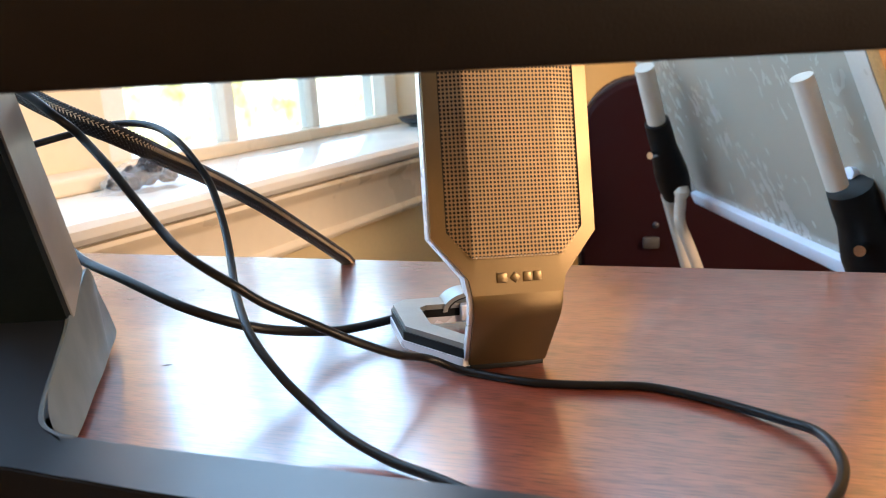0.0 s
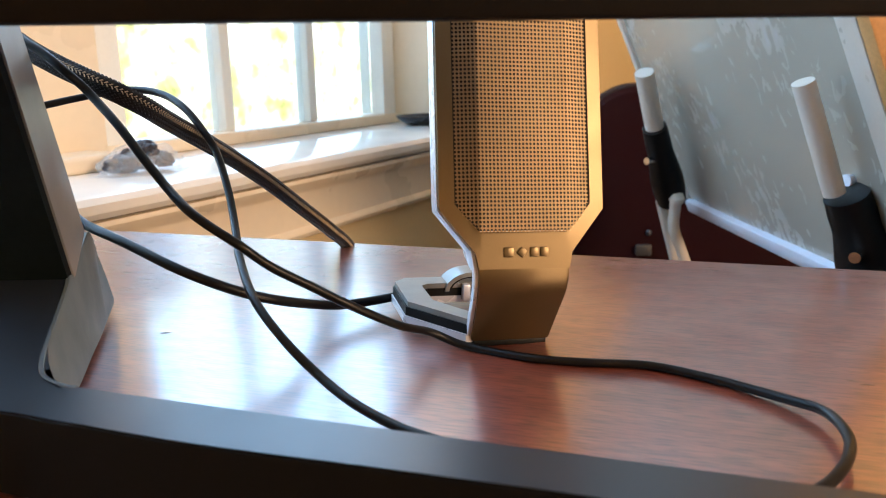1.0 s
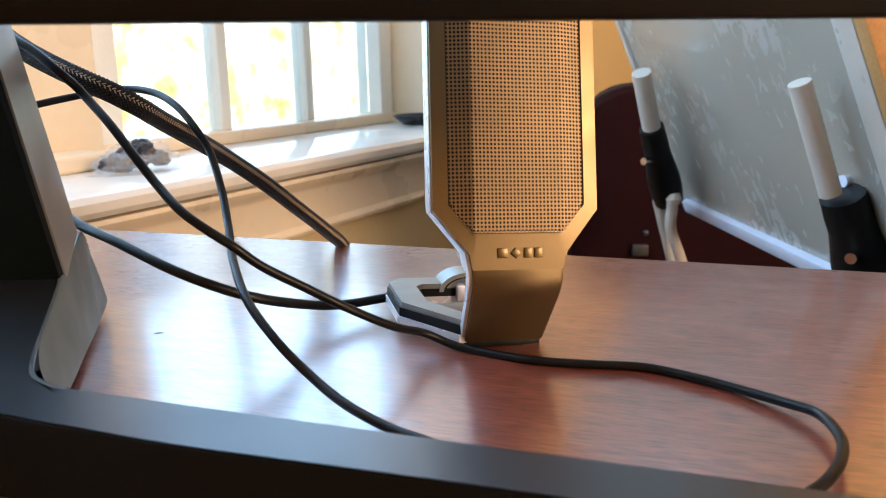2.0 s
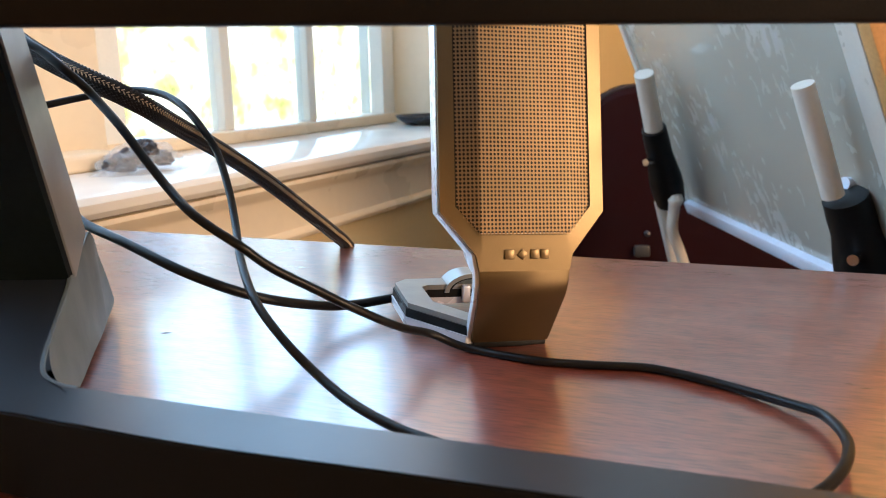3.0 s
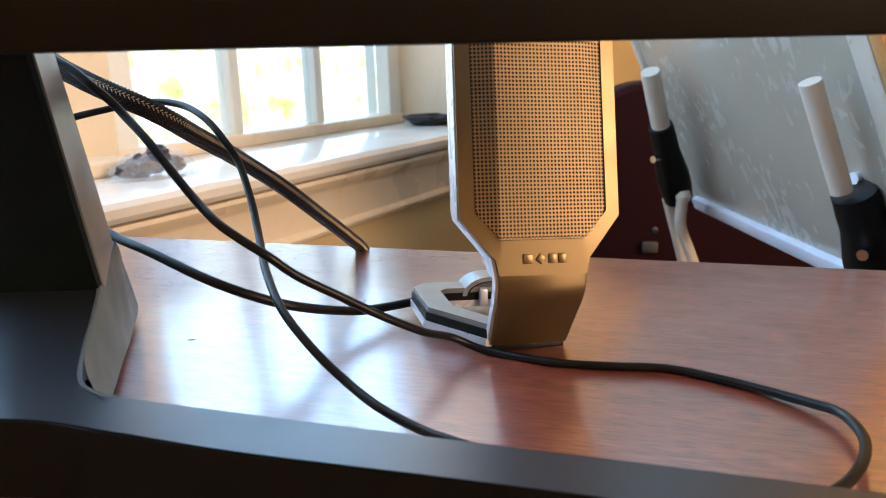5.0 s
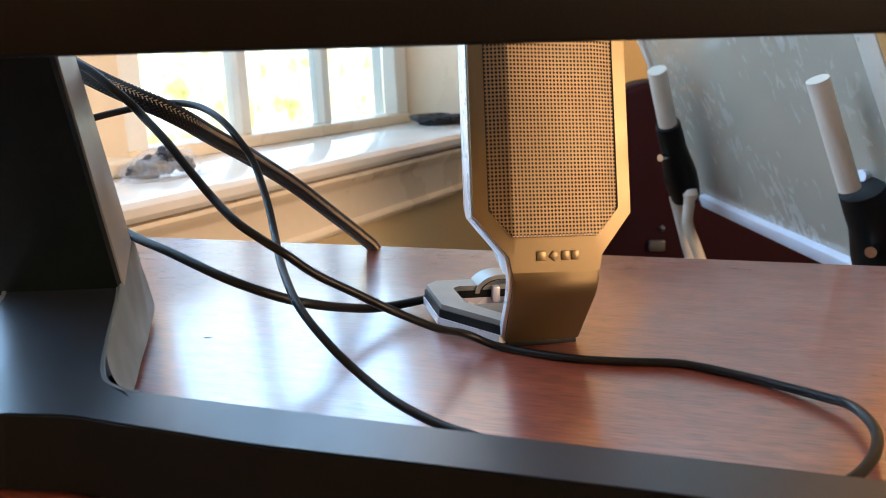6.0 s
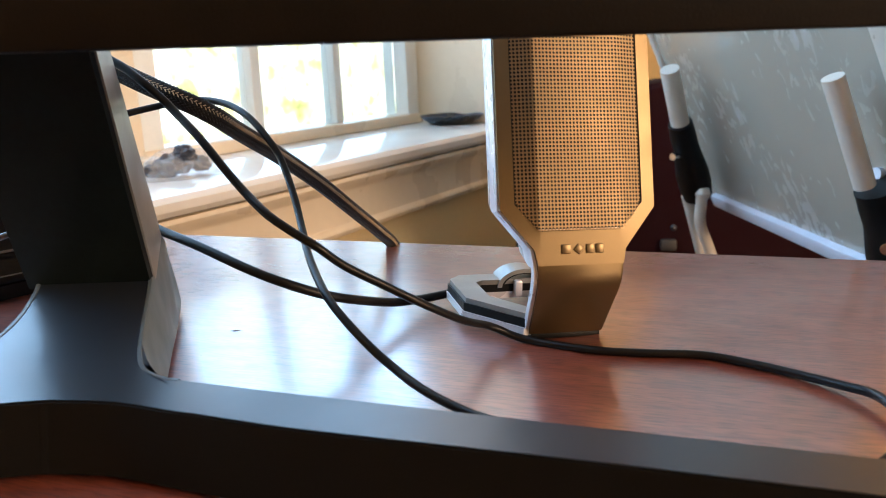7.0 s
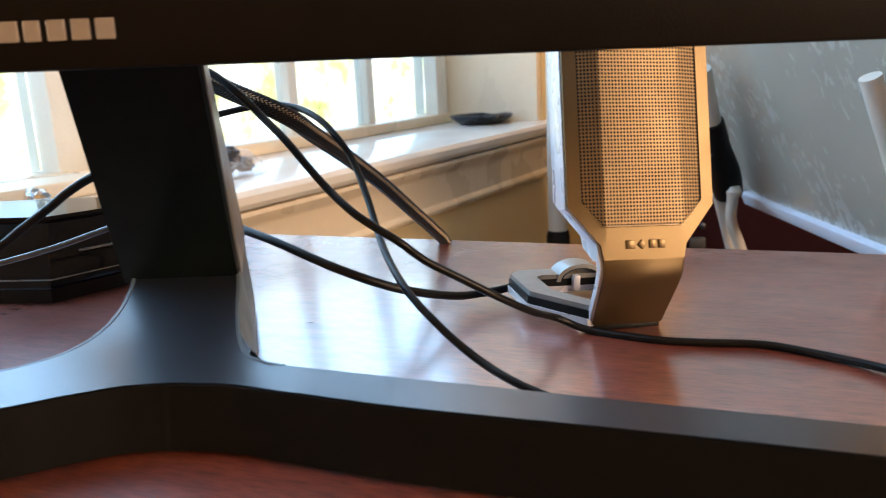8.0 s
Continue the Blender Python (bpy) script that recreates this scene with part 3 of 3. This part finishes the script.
def shell():
    """The body behind the face, a little proud of it all round, with a rounded rear."""
    secs = []
    for y, k, dz in ((.0012, 1.012, 0), (.0045, 1.016, 0), (.012, 1.0, 0), (.030, .90, .002), (.046, .66, .006)):
        secs.append([(x * k, y, .069 + (z - .069) * (1 - (1 - k) * .6) + dz) for x, z in FACE])
    return loft(secs)


part("shell", shell(), SILVER_EDGE, speaker, "bright silver plastic rear shell", True, LEANB @ pose(0, .0022, 0))
# a plate added so that the holes look deep and shaded
part("shade_plate", ring_prism([(x * .992, z * .985 + .001) for x, z in GRI], [(0, .07)] * 10, .0013, .0019), DARK, speaker, "near-black plate for the shade behind the grille", False, LEANB)


def inside(x, z, m):
    c = .0086 + m
    if not (abs(x) < .0290 - m and c < z < .1335 - m):
        return False
    return z - .0086 > (abs(x) - .0186) * (.0116 / .0104) + m * 1.35


def grille():
    """Punched sheet: a square cell round every hole, in gentle relief."""
    p, pz, r = .00157, .00167, .00060
    verts, faces, at = [], [], {}

    def vert(x, z, y):
        key = (round(x * 1e7), round(z * 1e7), round(y * 1e7))
        if key not in at:
            at[key] = len(verts)
            verts.append((x, y, z))
        return at[key]

    def fold(x, y):
        return y - .0022 + max(0.0, abs(x) - .0192) * .24

    nx, nz = 19, 76
    for i in range(-nx, nx + 1):
        for j in range(nz):
            cx, cz = i * p, .0096 + j * pz
            if not inside(cx, cz, .0002):
                continue
            h, g = p / 2, pz / 2
            sq = [(h, 0), (h, g), (0, g), (-h, g), (-h, 0), (-h, -g), (0, -g), (h, -g)]
            o = [vert(cx + a, cz + b, fold(cx + a, .00055)) for a, b in sq]
            n = [vert(cx + r * math.cos(k * math.pi / 4), cz + r * math.sin(k * math.pi / 4), fold(cx + r * math.cos(k * math.pi / 4), .00055)) for k in range(8)]
            d = [vert(cx + r * math.cos(k * math.pi / 4), cz + r * math.sin(k * math.pi / 4), fold(cx + r * math.cos(k * math.pi / 4), .0008)) for k in range(8)]
            for k in range(8):
                q = (k + 1) % 8
                faces.append((o[k], o[q], n[q], n[k]))
                faces.append((n[k], n[q], d[q], d[k]))
    me = bpy.data.meshes.new("grille")
    me.from_pydata(verts, [], faces)
    me.materials.append(GRILLE)
    ob = new("grille", me)
    ob.parent, ob.matrix_basis = speaker, LEANB
    return tagged(ob, "punched champagne metal grille")


grille()
# no real rim: a dark strip put in for the gap's shade
part("grille_gap", ring_prism([(x * 1.004, .07 + (z - .07) * 1.003) for x, z in GRI], [(x * .986, .07 + (z - .07) * .992) for x, z in GRI], .0004, .0018), DARK, speaker, "thin dark strip for the shaded gap round the grille", True, LEANB)


def stem():
    """The bent plate from the face down and back to the desk."""
    lean = radians(13.5)
    p0, p1, p2 = Vector((-.0060 * math.sin(lean), -.0060 * math.cos(lean))), Vector((-.0030, -.0125)), Vector((.0008, -.0192))
    line = []
    for k in range(9):
        f = k / 8
        q = p0 * (1 - f) ** 2 + p1 * (2 * f * (1 - f)) + p2 * f * f
        line.append((q.x, q.y, .0194 - .0007 * f))
    line += [(.0070, -.0300, .0180), (.0125, -.0397, .0174), (.0134, -.0412, .0172)]
    secs = []
    for y, z, w in line:
        secs.append([(-w, y + .0005, z), (-w + .0012, y, z), (w - .0012, y, z), (w, y + .0005, z), (w, y + .0044, z), (-w, y + .0044, z)])
    return loft(secs)


# black slab added for the shade between the stem and the desk
part("stem_shade", slab((-.0165, .0138, -.0440), (.0165, .0300, -.0410), .0006), RUBBER, speaker, "black slab for the shade under the stem")
part("stem", stem(), SILVER, speaker, "champagne metallic stem bent towards the foot")


def stem_edges():
    """The bright plastic backing that shows as a rim beside the stem."""
    lean = radians(13.5)
    line = [(.0176 * math.sin(lean), .0176 * math.cos(lean), .0353), (.0012 * math.sin(lean), .0012 * math.cos(lean), .0222), (-.0014, -.0060, .0210), (-.0022, -.0098, .0208), (-.0016, -.0140, .0206), (.0008, -.0192, .0202),
            (.0070, -.0300, .0196), (.0126, -.0398, .0190), (.0142, -.0425, .0187)]
    return loft([[(-w, y + .0022, z), (w - .0020, y + .0022, z), (w - .0020, y + .0062, z), (-w, y + .0062, z)] for y, z, w in line])


part("stem_backing", stem_edges(), SILVER_EDGE, speaker, "bright silver plastic backing of the stem")

FOOT_OUT = [(-.0190, .016), (-.0395, .046), (-.0395, .082), (-.0330, .0895), (.0150, .0895), (.0160, .082), (.0165, .046), (.0165, .018)]
FOOT_IN = [(-.0135, .024), (-.0275, .047), (-.0275, .073), (-.0240, .0765), (.0080, .0765), (.0085, .073), (.0085, .047), (.0085, .026)]


def flat_ring(outer, inner, z0, z1, bevel=.0012):
    bm = ring_prism(outer, inner, z0, z1)
    for v in bm.verts:
        v.co = Vector((v.co.x, v.co.z, v.co.y))
    return bm


def grow(o, d):
    return [(x * (1 + d / .04), .05 + (y - .05) * (1 + d / .04)) for x, y in o]


part("foot", flat_ring(FOOT_OUT, FOOT_IN, -.0320, -.0345), FOOTGREY, speaker, "grey plastic foot loop")
part("foot_band", flat_ring(grow(FOOT_OUT, .0010), grow(FOOT_IN, -.0005), -.0345, -.0385), RUBBER, speaker, "black rubber band round the foot")
part("foot_sole", flat_ring(grow(FOOT_OUT, .0018), grow(FOOT_IN, -.0008), -.0385, -.0420), SILVER_EDGE, speaker, "bright silver sole of the foot")


def arch(r0, r1, y0, y1, zc):
    """A half ring standing across the foot, for the cable."""
    secs = []
    for k in range(13):
        a = math.pi * k / 12
        c, s = math.cos(a), math.sin(a)
        h0, h1 = r0 * .62, r0 * .62 + (r1 - r0)
        secs.append([(c * r0, y0, zc + s * h0), (c * r1, y0, zc + s * h1), (c * r1, y1, zc + s * h1), (c * r0, y1, zc + s * h0)])
    return loft(secs)


part("cable_arch", arch(.0120, .0142, .0750, .0905, -.0360), FOOTGREY, speaker, "grey arch over the cable exit", True, pose(-.001, 0, 0))
part("arch_lining", arch(.0108, .0119, .0755, .0895, -.0360), RUBBER, speaker, "black lining of the arch", True, pose(-.001, 0, 0))
part("hinge_pin", slab((-.0065, .072, -.0405), (-.0025, .077, -.0320), .001), SILVER_EDGE, speaker, "small bright hinge pin")
# raised plain mark under the grille: three bars and a tilted square
for x, w in ((-.0068, .0044), (.0040, .0036), (.0084, .0036)):
    part("badge_bar", slab((x - w / 2, -.0007, -.0014), (x + w / 2, .0004, .0027), .0004, 2), SILVER, speaker, "raised metallic bar of the maker's mark", True, LEANB)
part("badge_square", slab((-.0017, -.0007, -.0017), (.0017, .0004, .0017), .0004, 2), SILVER, speaker, "raised tilted square of the maker's mark", True, LEANB @ pose(-.0012, 0, .0006, 0, 40, 0))


# ---- cables ----
def cable(points, radius, label, name="cable", material=None, per=8):
    c = part(name, tube(spline(points, per), radius, 14), material or CABLE)
    return tagged(c, label, "cable", "cables behind the monitor")


cable([(-.175, .375, .150), (-.155, .356, .135), (-.143, .350, .128), (-.134, .347, .121), (-.129, .351, .1145), (-.124, .350, .109), (-.113, .342, .0995), (-.102, .335, .0875),
       (-.092, .328, .0775), (-.081, .318, .0695), (-.071, .314, .063), (-.061, .312, .0568), (-.051, .316, .0475), (-.036, .321, .0375), (-.022, .325, .0285),
       (-.005, .337, .0165), (.0075, .351, .0085), (0.0226, 0.3510, 0.0020), (0.0503, 0.3351, 0.0018), (0.0726, 0.3291, 0.0018), (0.0947, 0.3246, 0.0018), (0.1123, 0.3119, 0.0018), (0.1253, 0.2988, 0.0020), (0.1344, 0.2865, 0.0028), (0.1399, 0.2758, 0.0040), (0.1395, 0.2615, 0.0052), (0.1355, 0.2472, 0.0056), (0.1262, 0.2329, 0.0052), (0.1127, 0.2218, 0.0044), (0.0868, 0.2110, 0.0032)],
      .0018, "thin black speaker cable drooping onto the desk in a loop")
cable([(-.215, .405, .098), (-.190, .420, .103), (-.171, .436, .1075), (-.148, .440, .1110), (-.128, .432, .1095), (-.112, .419, .1030), (-.100, .409, .0918), (-.093, .404, .0815), (-.085, .390, .0650),
       (-.079, .374, .0520), (-.072, .352, .0420), (-.061, .327, .0318), (-.047, .310, .0210), (-.033, .299, .0112), (-.019, .285, .0060), (-.003, .272, .0028), (.012, .260, .0026), (.03, .243, .0026)],
      .0018, "thin black cable arching from behind the neck to the desk")
cable([(-.185, .420, .058), (-.167, .405, .0545), (-.154, .394, .0500), (-.131, .378, .0450), (-.097, .362, .0335), (-.069, .368, .0210), (-.045, .392, .0095), (-.030, .405, .0062), (-.010, .418, .0058), (.010, .430, .0060), (.028, .432, .0060)],
      .0023, "black cable from behind the neck into the speaker foot")
thick = [(-.195, .400, .148), (-.168, .386, .1315), (-.151, .377, .1235), (-.136, .372, .1170), (-.124, .373, .1110), (-.116, .381, .1045), (-.112, .398, .0970), (-.101, .441, .0785), (-.088, .479, .0580),
         (-.0740, .517, .0340), (-.0620, .545, .0145), (-.0540, .568, -.0020), (-.0500, .584, -.026), (-.048, .592, -.07), (-.048, .600, -.40)]
braid = thing("braided_cable", Matrix.Identity(4), "thick black braided cable with tan thread over the desk edge", "cable", "cables behind the monitor")
tpath = spline(thick, 14)
part("core", tube(tpath, .0044, 18), BRAID_DARK, braid, "black woven sleeve")


def stitches(name, angles, material, pitch, size, label):
    """Fine slanted stitches along the sleeve, in rows at the given angles round it."""
    verts, faces = [], []
    rows = frames_along(tpath)
    face = Vector((.30, -.95, .25))
    dist = nxt = 0.0
    for (q, tan, s, n), (q2, *_r) in zip(rows[:-1], rows[1:]):
        seg = (q2 - q).length
        while nxt < dist + seg:
            c = q.lerp(q2, (nxt - dist) / seg)
            s = (face - tan * face.dot(tan)).normalized()
            n = tan.cross(s)
            for j, a0 in enumerate(angles):
                base = len(verts)
                lean = 1 if j % 2 else -1
                for dl, da, h in ((-.75, -.55, .00440), (-.25, -.75, .00440), (.75, .55, .00440), (.25, .75, .00440), (0.0, 0.0, .00485)):
                    a = a0 + da * .17 * size * lean
                    verts.append(c + tan * (dl * pitch * .62 + (pitch / 2 if j % 2 else 0)) + (s * math.cos(a) + n * math.sin(a)) * h)
                faces += [(base + i, base + (i + 1) % 4, base + 4) for i in range(4)]
            nxt += pitch
        dist += seg
    me = bpy.data.meshes.new(name)
    me.from_pydata(verts, [], faces)
    me.materials.append(material)
    ob = new(name, me)
    ob.parent = braid
    return tagged(ob, label, kind="stuff")


stitches("thread", (-.36, -.10), BRAID_TAN, .0018, 1.2, "tan braid stitches")
stitches("weave", (-1.45, -1.15, -.88, -.62, .14, .34, .52, .70, .98, 1.25), BRAID_BROWN, .0018, 1.0, "dark woven stitches")
cable([(-.36, .385, .018), (-.32, .392, .030), (-.290, .398, .0430), (-.275, .400, .0530), (-.260, .402, .0630), (-.246, .402, .0725), (-.231, .404, .0800), (-.205, .402, .0870), (-.185, .398, .094)], .0024, "thin black cable crossing in front of the black box")
cable([(-.36, .415, .020), (-.330, .408, .0270), (-.290, .402, .0345), (-.257, .400, .0425), (-.225, .400, .0520), (-.205, .402, .0560), (-.186, .405, .0580)], .0017, "thin black cable running to the monitor neck, coloured lighter for its gloss", material=CABLE_GLINT)

# ---- black box on the desk ----
box = thing("network_box", Matrix.Identity(4), "glossy black network box with slanted sides, on the desk", "network box")
BLOW = [(-.42, .446), (-.284, .435), (-.250, .478), (-.250, .545), (-.42, .545)]
BTOP = [(-.415, .466), (-.292, .456), (-.257, .492), (-.258, .535), (-.415, .535)]


def box_ring(z, f, k=1.0):
    """A ring of the box between its lower (f = 0) and upper (f = 1) outline, drawn in by k."""
    pts = [(a[0] + (b[0] - a[0]) * f, a[1] + (b[1] - a[1]) * f) for a, b in zip(BLOW, BTOP)]
    cx, cy = sum(p[0] for p in pts) / 5, sum(p[1] for p in pts) / 5
    return [(cx + (x - cx) * k, cy + (y - cy) * k, z) for x, y in pts]


part("base", loft([box_ring(.0, 0, .93), box_ring(.009, 0, .95)]), CLAMP, box, "matt black base")
part("body", loft([box_ring(.0092, 0, .985), box_ring(.0105, 0, 1), box_ring(.014, .08, 1), box_ring(.044, .98, 1), box_ring(.0455, 1, .985)]), BOXBLACK, box, "glossy black body")
part("lid", loft([box_ring(.0457, 1, .97), box_ring(.0475, 1, .975), box_ring(.0495, 1, .955)]), BOXBLACK, box, "glossy black lid")
part("trim_line", loft([box_ring(.0143, .085, 1.003), box_ring(.0150, .11, 1.003)]), BOXGREY, box, "thin grey line round the body")
part("vent", slab((-.02, -.001, -.0008), (.02, .0005, .0008), .0004), BOXGREY, box, "short grey slot", True, pose(-.262, .4715, .028, -18, 0, 48))

# ---- things on the sill ----
tray = thing("shallow_dish", R @ pose(1.452, .782, SILL), "shallow dark navy dish on the window sill", "dish")
part("bowl", lathe([(.030, 0.0), (.042, .001), (.058, .010), (.064, .017), (.0645, .0185), (.063, .0188), (.056, .0145), (.040, .006), (.0, .005)], 48), DISCM, tray)
bagt = thing("hardware_bag", R @ pose(.695, .750, SILL), "clear plastic bag of dark metal hardware on the window sill", "bag")


def crumple(rx, ry, rz, seed, cut):
    bm = bmesh.new()
    bmesh.ops.create_icosphere(bm, subdivisions=4, radius=1)
    for v in bm.verts:
        d = 1 + .35 * noise.noise(v.co * 2.1 + Vector((seed, 0, 0))) + .14 * noise.noise(v.co * 6 + Vector((0, seed, 0)))
        v.co = Vector((v.co.x * rx * d, v.co.y * ry * d, max(cut, v.co.z * rz * d)))
    return bm


for k, (x, y, z, s) in enumerate(((-.018, 0, .014, .014), (.012, .008, .013, .012), (.0, -.012, .026, .012), (.03, -.004, .012, .010), (-.035, .004, .011, .009), (.008, .0, .030, .007))):
    part("fitting", crumple(s * 1.3, s, s * .95, k * 3.1, -s * .9), DARKMETAL, bagt, "dark metal fitting", True, pose(x, y, z, 0, 0, 40 * k))
part("film", crumple(.056, .040, .030, 9.0, -.0005), BAG, bagt, "clear crumpled film", True, pose(.004, .0, .0008))
crank = thing("window_crank", R @ pose(.473, .800, .0155, 90, 0, 0), "small chrome knob of the window latch", "latch")
part("rose", lathe([(.010, 0), (.010, .003), (.009, .005), (.004, .006)], 28), CHROME, crank)
part("knob", lathe([(.004, .006), (.004, .012), (.008, .014), (.009, .018), (.006, .022), (.0, .023)], 28), CHROME, crank)

# ---- easel with the grey board ----
BA, BB = Vector((.408, 1.318, -.100)), Vector((.4445, .715, -.100))
bt = (BB - BA).normalized()
bu = Vector((-math.sin(radians(23)), 0, math.cos(radians(23))))
bn = bt.cross(bu).normalized()
bu = bn.cross(bt).normalized()
BM = Matrix(((bt.x, bu.x, bn.x, BA.x), (bt.y, bu.y, bn.y, BA.y), (bt.z, bu.z, bn.z, BA.z), (0, 0, 0, 1)))
easel = thing("easel_board", BM, "grey enamel board smeared with wipe marks on a white tube easel", "easel board")
part("panel", slab((0, 0, -.012), (.614, .92, 0.0)), BOARD, easel, "grey enamel panel with wipe smears", False)
part("bottom_rail", slab((-.004, -.020, -.016), (.636, .001, .010), .003), ALU, easel, "pale aluminium bottom rail")
part("side_rail", slab((-.014, .0015, -.016), (.003, .92, .006), .003), PVC, easel, "white side rail")
part("side_rail", slab((.604, .0015, -.016), (.636, .92, .006), .003), PVC, easel, "white side rail")
part("edge_strip", slab((.6365, -.01, -.02), (.655, .92, .006), .003), OAK, easel, "honey coloured wooden edge strip")
BI = BM.inverted()


def on_easel(name, a, b, r, material, label, sides=24):
    return part(name, rod(BI @ Vector(a), BI @ Vector(b), r, sides), material, easel, label)


def sleeve(a, b, r0, r1):
    a, b = BI @ Vector(a), BI @ Vector(b)
    pts = [a.lerp(b, k / 6) for k in range(7)]
    return tube(pts, [r0 * .94, r0, r0, (r0 + r1) / 2, r1, r1, r1 * .9], 20)


T1, T1b, S1 = (.286, 1.150, .1045), (.312, 1.187, .027), (.359, 1.252, -.090)
T2, T2b, S2 = (.324, .735, .099), (.368, .753, -.002), (.429, .778, -.101)
S2a = (.381, .757, -.004)
on_easel("tube", T1, T1b, .0132, PVC, "white plastic tube")
part("clamp", sleeve(T1b, S1, .0185, .0245), CLAMP, easel, "black plastic clamp")
on_easel("tube", T2, T2b, .0100, PVC, "white plastic tube")
part("clamp", sleeve(S2a, S2, .0215, .029), CLAMP, easel, "black plastic clamp")
on_easel("bolt", (.303, 1.190, -.022), (.322, 1.206, -.022), .0052, CHROME, "round chrome bolt head", 18)
on_easel("bolt", (.381, .732, -.058), (.396, .750, -.058), .0052, CHROME, "round chrome bolt head", 18)
on_easel("bracket", (.386, .772, .006), (.412, .784, .003), .0065, ALU, "pale plastic bracket end", 14)
on_easel("leg", (.345, 1.262, -.092), (.56, 1.45, -.735), .0085, PVC, "thin white leg")
part("leg", tube(spline([BI @ Vector(p) for p in ((.357, 1.222, -.080), (.358, 1.228, -.100), (.360, 1.236, -.134), (.384, 1.250, -.190), (.47, 1.30, -.40), (.60, 1.37, -.735))], 6), .0085, 16), PVC, easel, "bent thin white leg")
part("cap", lathe([(.0, -.010), (.009, -.008), (.012, 0), (.009, .008), (0, .010)], 18), PVC, easel, "small white end cap", True, BI @ pose(.358, 1.222, -.083))
on_easel("leg", (.405, .775, -.09), (.47, .80, -.735), .012, PVC, "thin white leg")

pole = thing("tube_stand", pose(.106, 1.40, FLOOR), "white plastic pole in a black base sleeve on the floor", "stand")
part("pole", rod((-.0, 0, .568), (.002, 0, 1.35), .017), PVC, pole, "white plastic tube")
part("sleeve", tube([Vector((.0, 0, z)) for z in (.0, .1, .3, .5, .565, .575)], [.03, .022, .021, .021, .0205, .018], 20), CLAMP, pole, "black plastic sleeve")

# ---- suitcase ----
case = thing("suitcase", pose(.525, 1.61, FLOOR, 0, 0, -10), "upright maroon canvas suitcase with dark piping, on the floor", "suitcase")


def rounded_outline(w, h, r, n=8):
    out = []
    for cx, cz, a0 in ((w - r, r * .4, -90), (w - r, h - r, 0), (-w + r, h - r, 90), (-w + r, r * .4, 180)):
        rr = r if cz > r else r * .4
        for k in range(n + 1):
            a = radians(a0 + 90 * k / n)
            out.append((cx + rr * math.cos(a) + (0 if rr == r else (r - rr) * (1 if cx > 0 else -1)), cz + rr * math.sin(a)))
    return out


def case_body():
    o = rounded_outline(.255, .812, .115)
    return loft([[(x * k, y, .42 + (z - .42) * k) for x, z in o] for y, k in ((-.13, .955), (-.128, .975), (-.118, .995), (-.10, 1.0), (.10, 1.0), (.125, .99), (.13, .96))])


part("shell", case_body(), FABRIC, case, "maroon canvas shell", True, pose(0, 0, .01))
pp = [Vector((x * 1.003, -.112, .43 + (z - .42) * 1.002)) for x, z in rounded_outline(.255, .812, .115)]
part("piping", tube(pp + [pp[0]], .0055, 10), PIPING, case, "dark piping round the front edge")
part("tag", slab((-.140, -.142, .508), (-.110, -.131, .530), .004), TAGM, case, "pewter coloured name tag")
part("stud", lathe([(.006, 0), (.006, .002), (.004, .004), (0, .005)], 20), DARKMETAL, case, "round dark metal stud", True, pose(-.116, -.131, .551, 90, 0, 0))

# ---- dust and crumbs on the desk top ----
def specks():
    rnd = random.Random(7)
    verts, faces = [], []
    for k in range(150):
        x, y = rnd.uniform(-.25, .55), rnd.uniform(-.36, -.01)
        r = rnd.choice((.00022, .0003, .0003, .00045)) * rnd.uniform(.7, 1.3)
        st, a = rnd.choice((1, 1, 1.6, 6)), rnd.uniform(-.5, .5)
        base = len(verts)
        for i in range(6):
            t = i * math.pi / 3
            px, py = math.cos(t) * r * st, math.sin(t) * r
            verts.append((x + px * math.cos(a) - py * math.sin(a), y + px * math.sin(a) + py * math.cos(a), .00005))
        verts.append((x, y, .00005 + r * .5))
        faces += [(base + i, base + (i + 1) % 6, base + 6) for i in range(6)]
    me = bpy.data.meshes.new("dust")
    me.from_pydata(verts, [], faces)
    me.materials.append(DUST)
    ob = new("dust", me)
    ob.matrix_world = E
    return tagged(ob, "scattered grey dust specks and crumbs on the desk", "dust", kind="stuff")


DUST = mat("grey_dust", (0.16, 0.13, 0.11), 0.9, scale=30, amount=0.5)
specks()
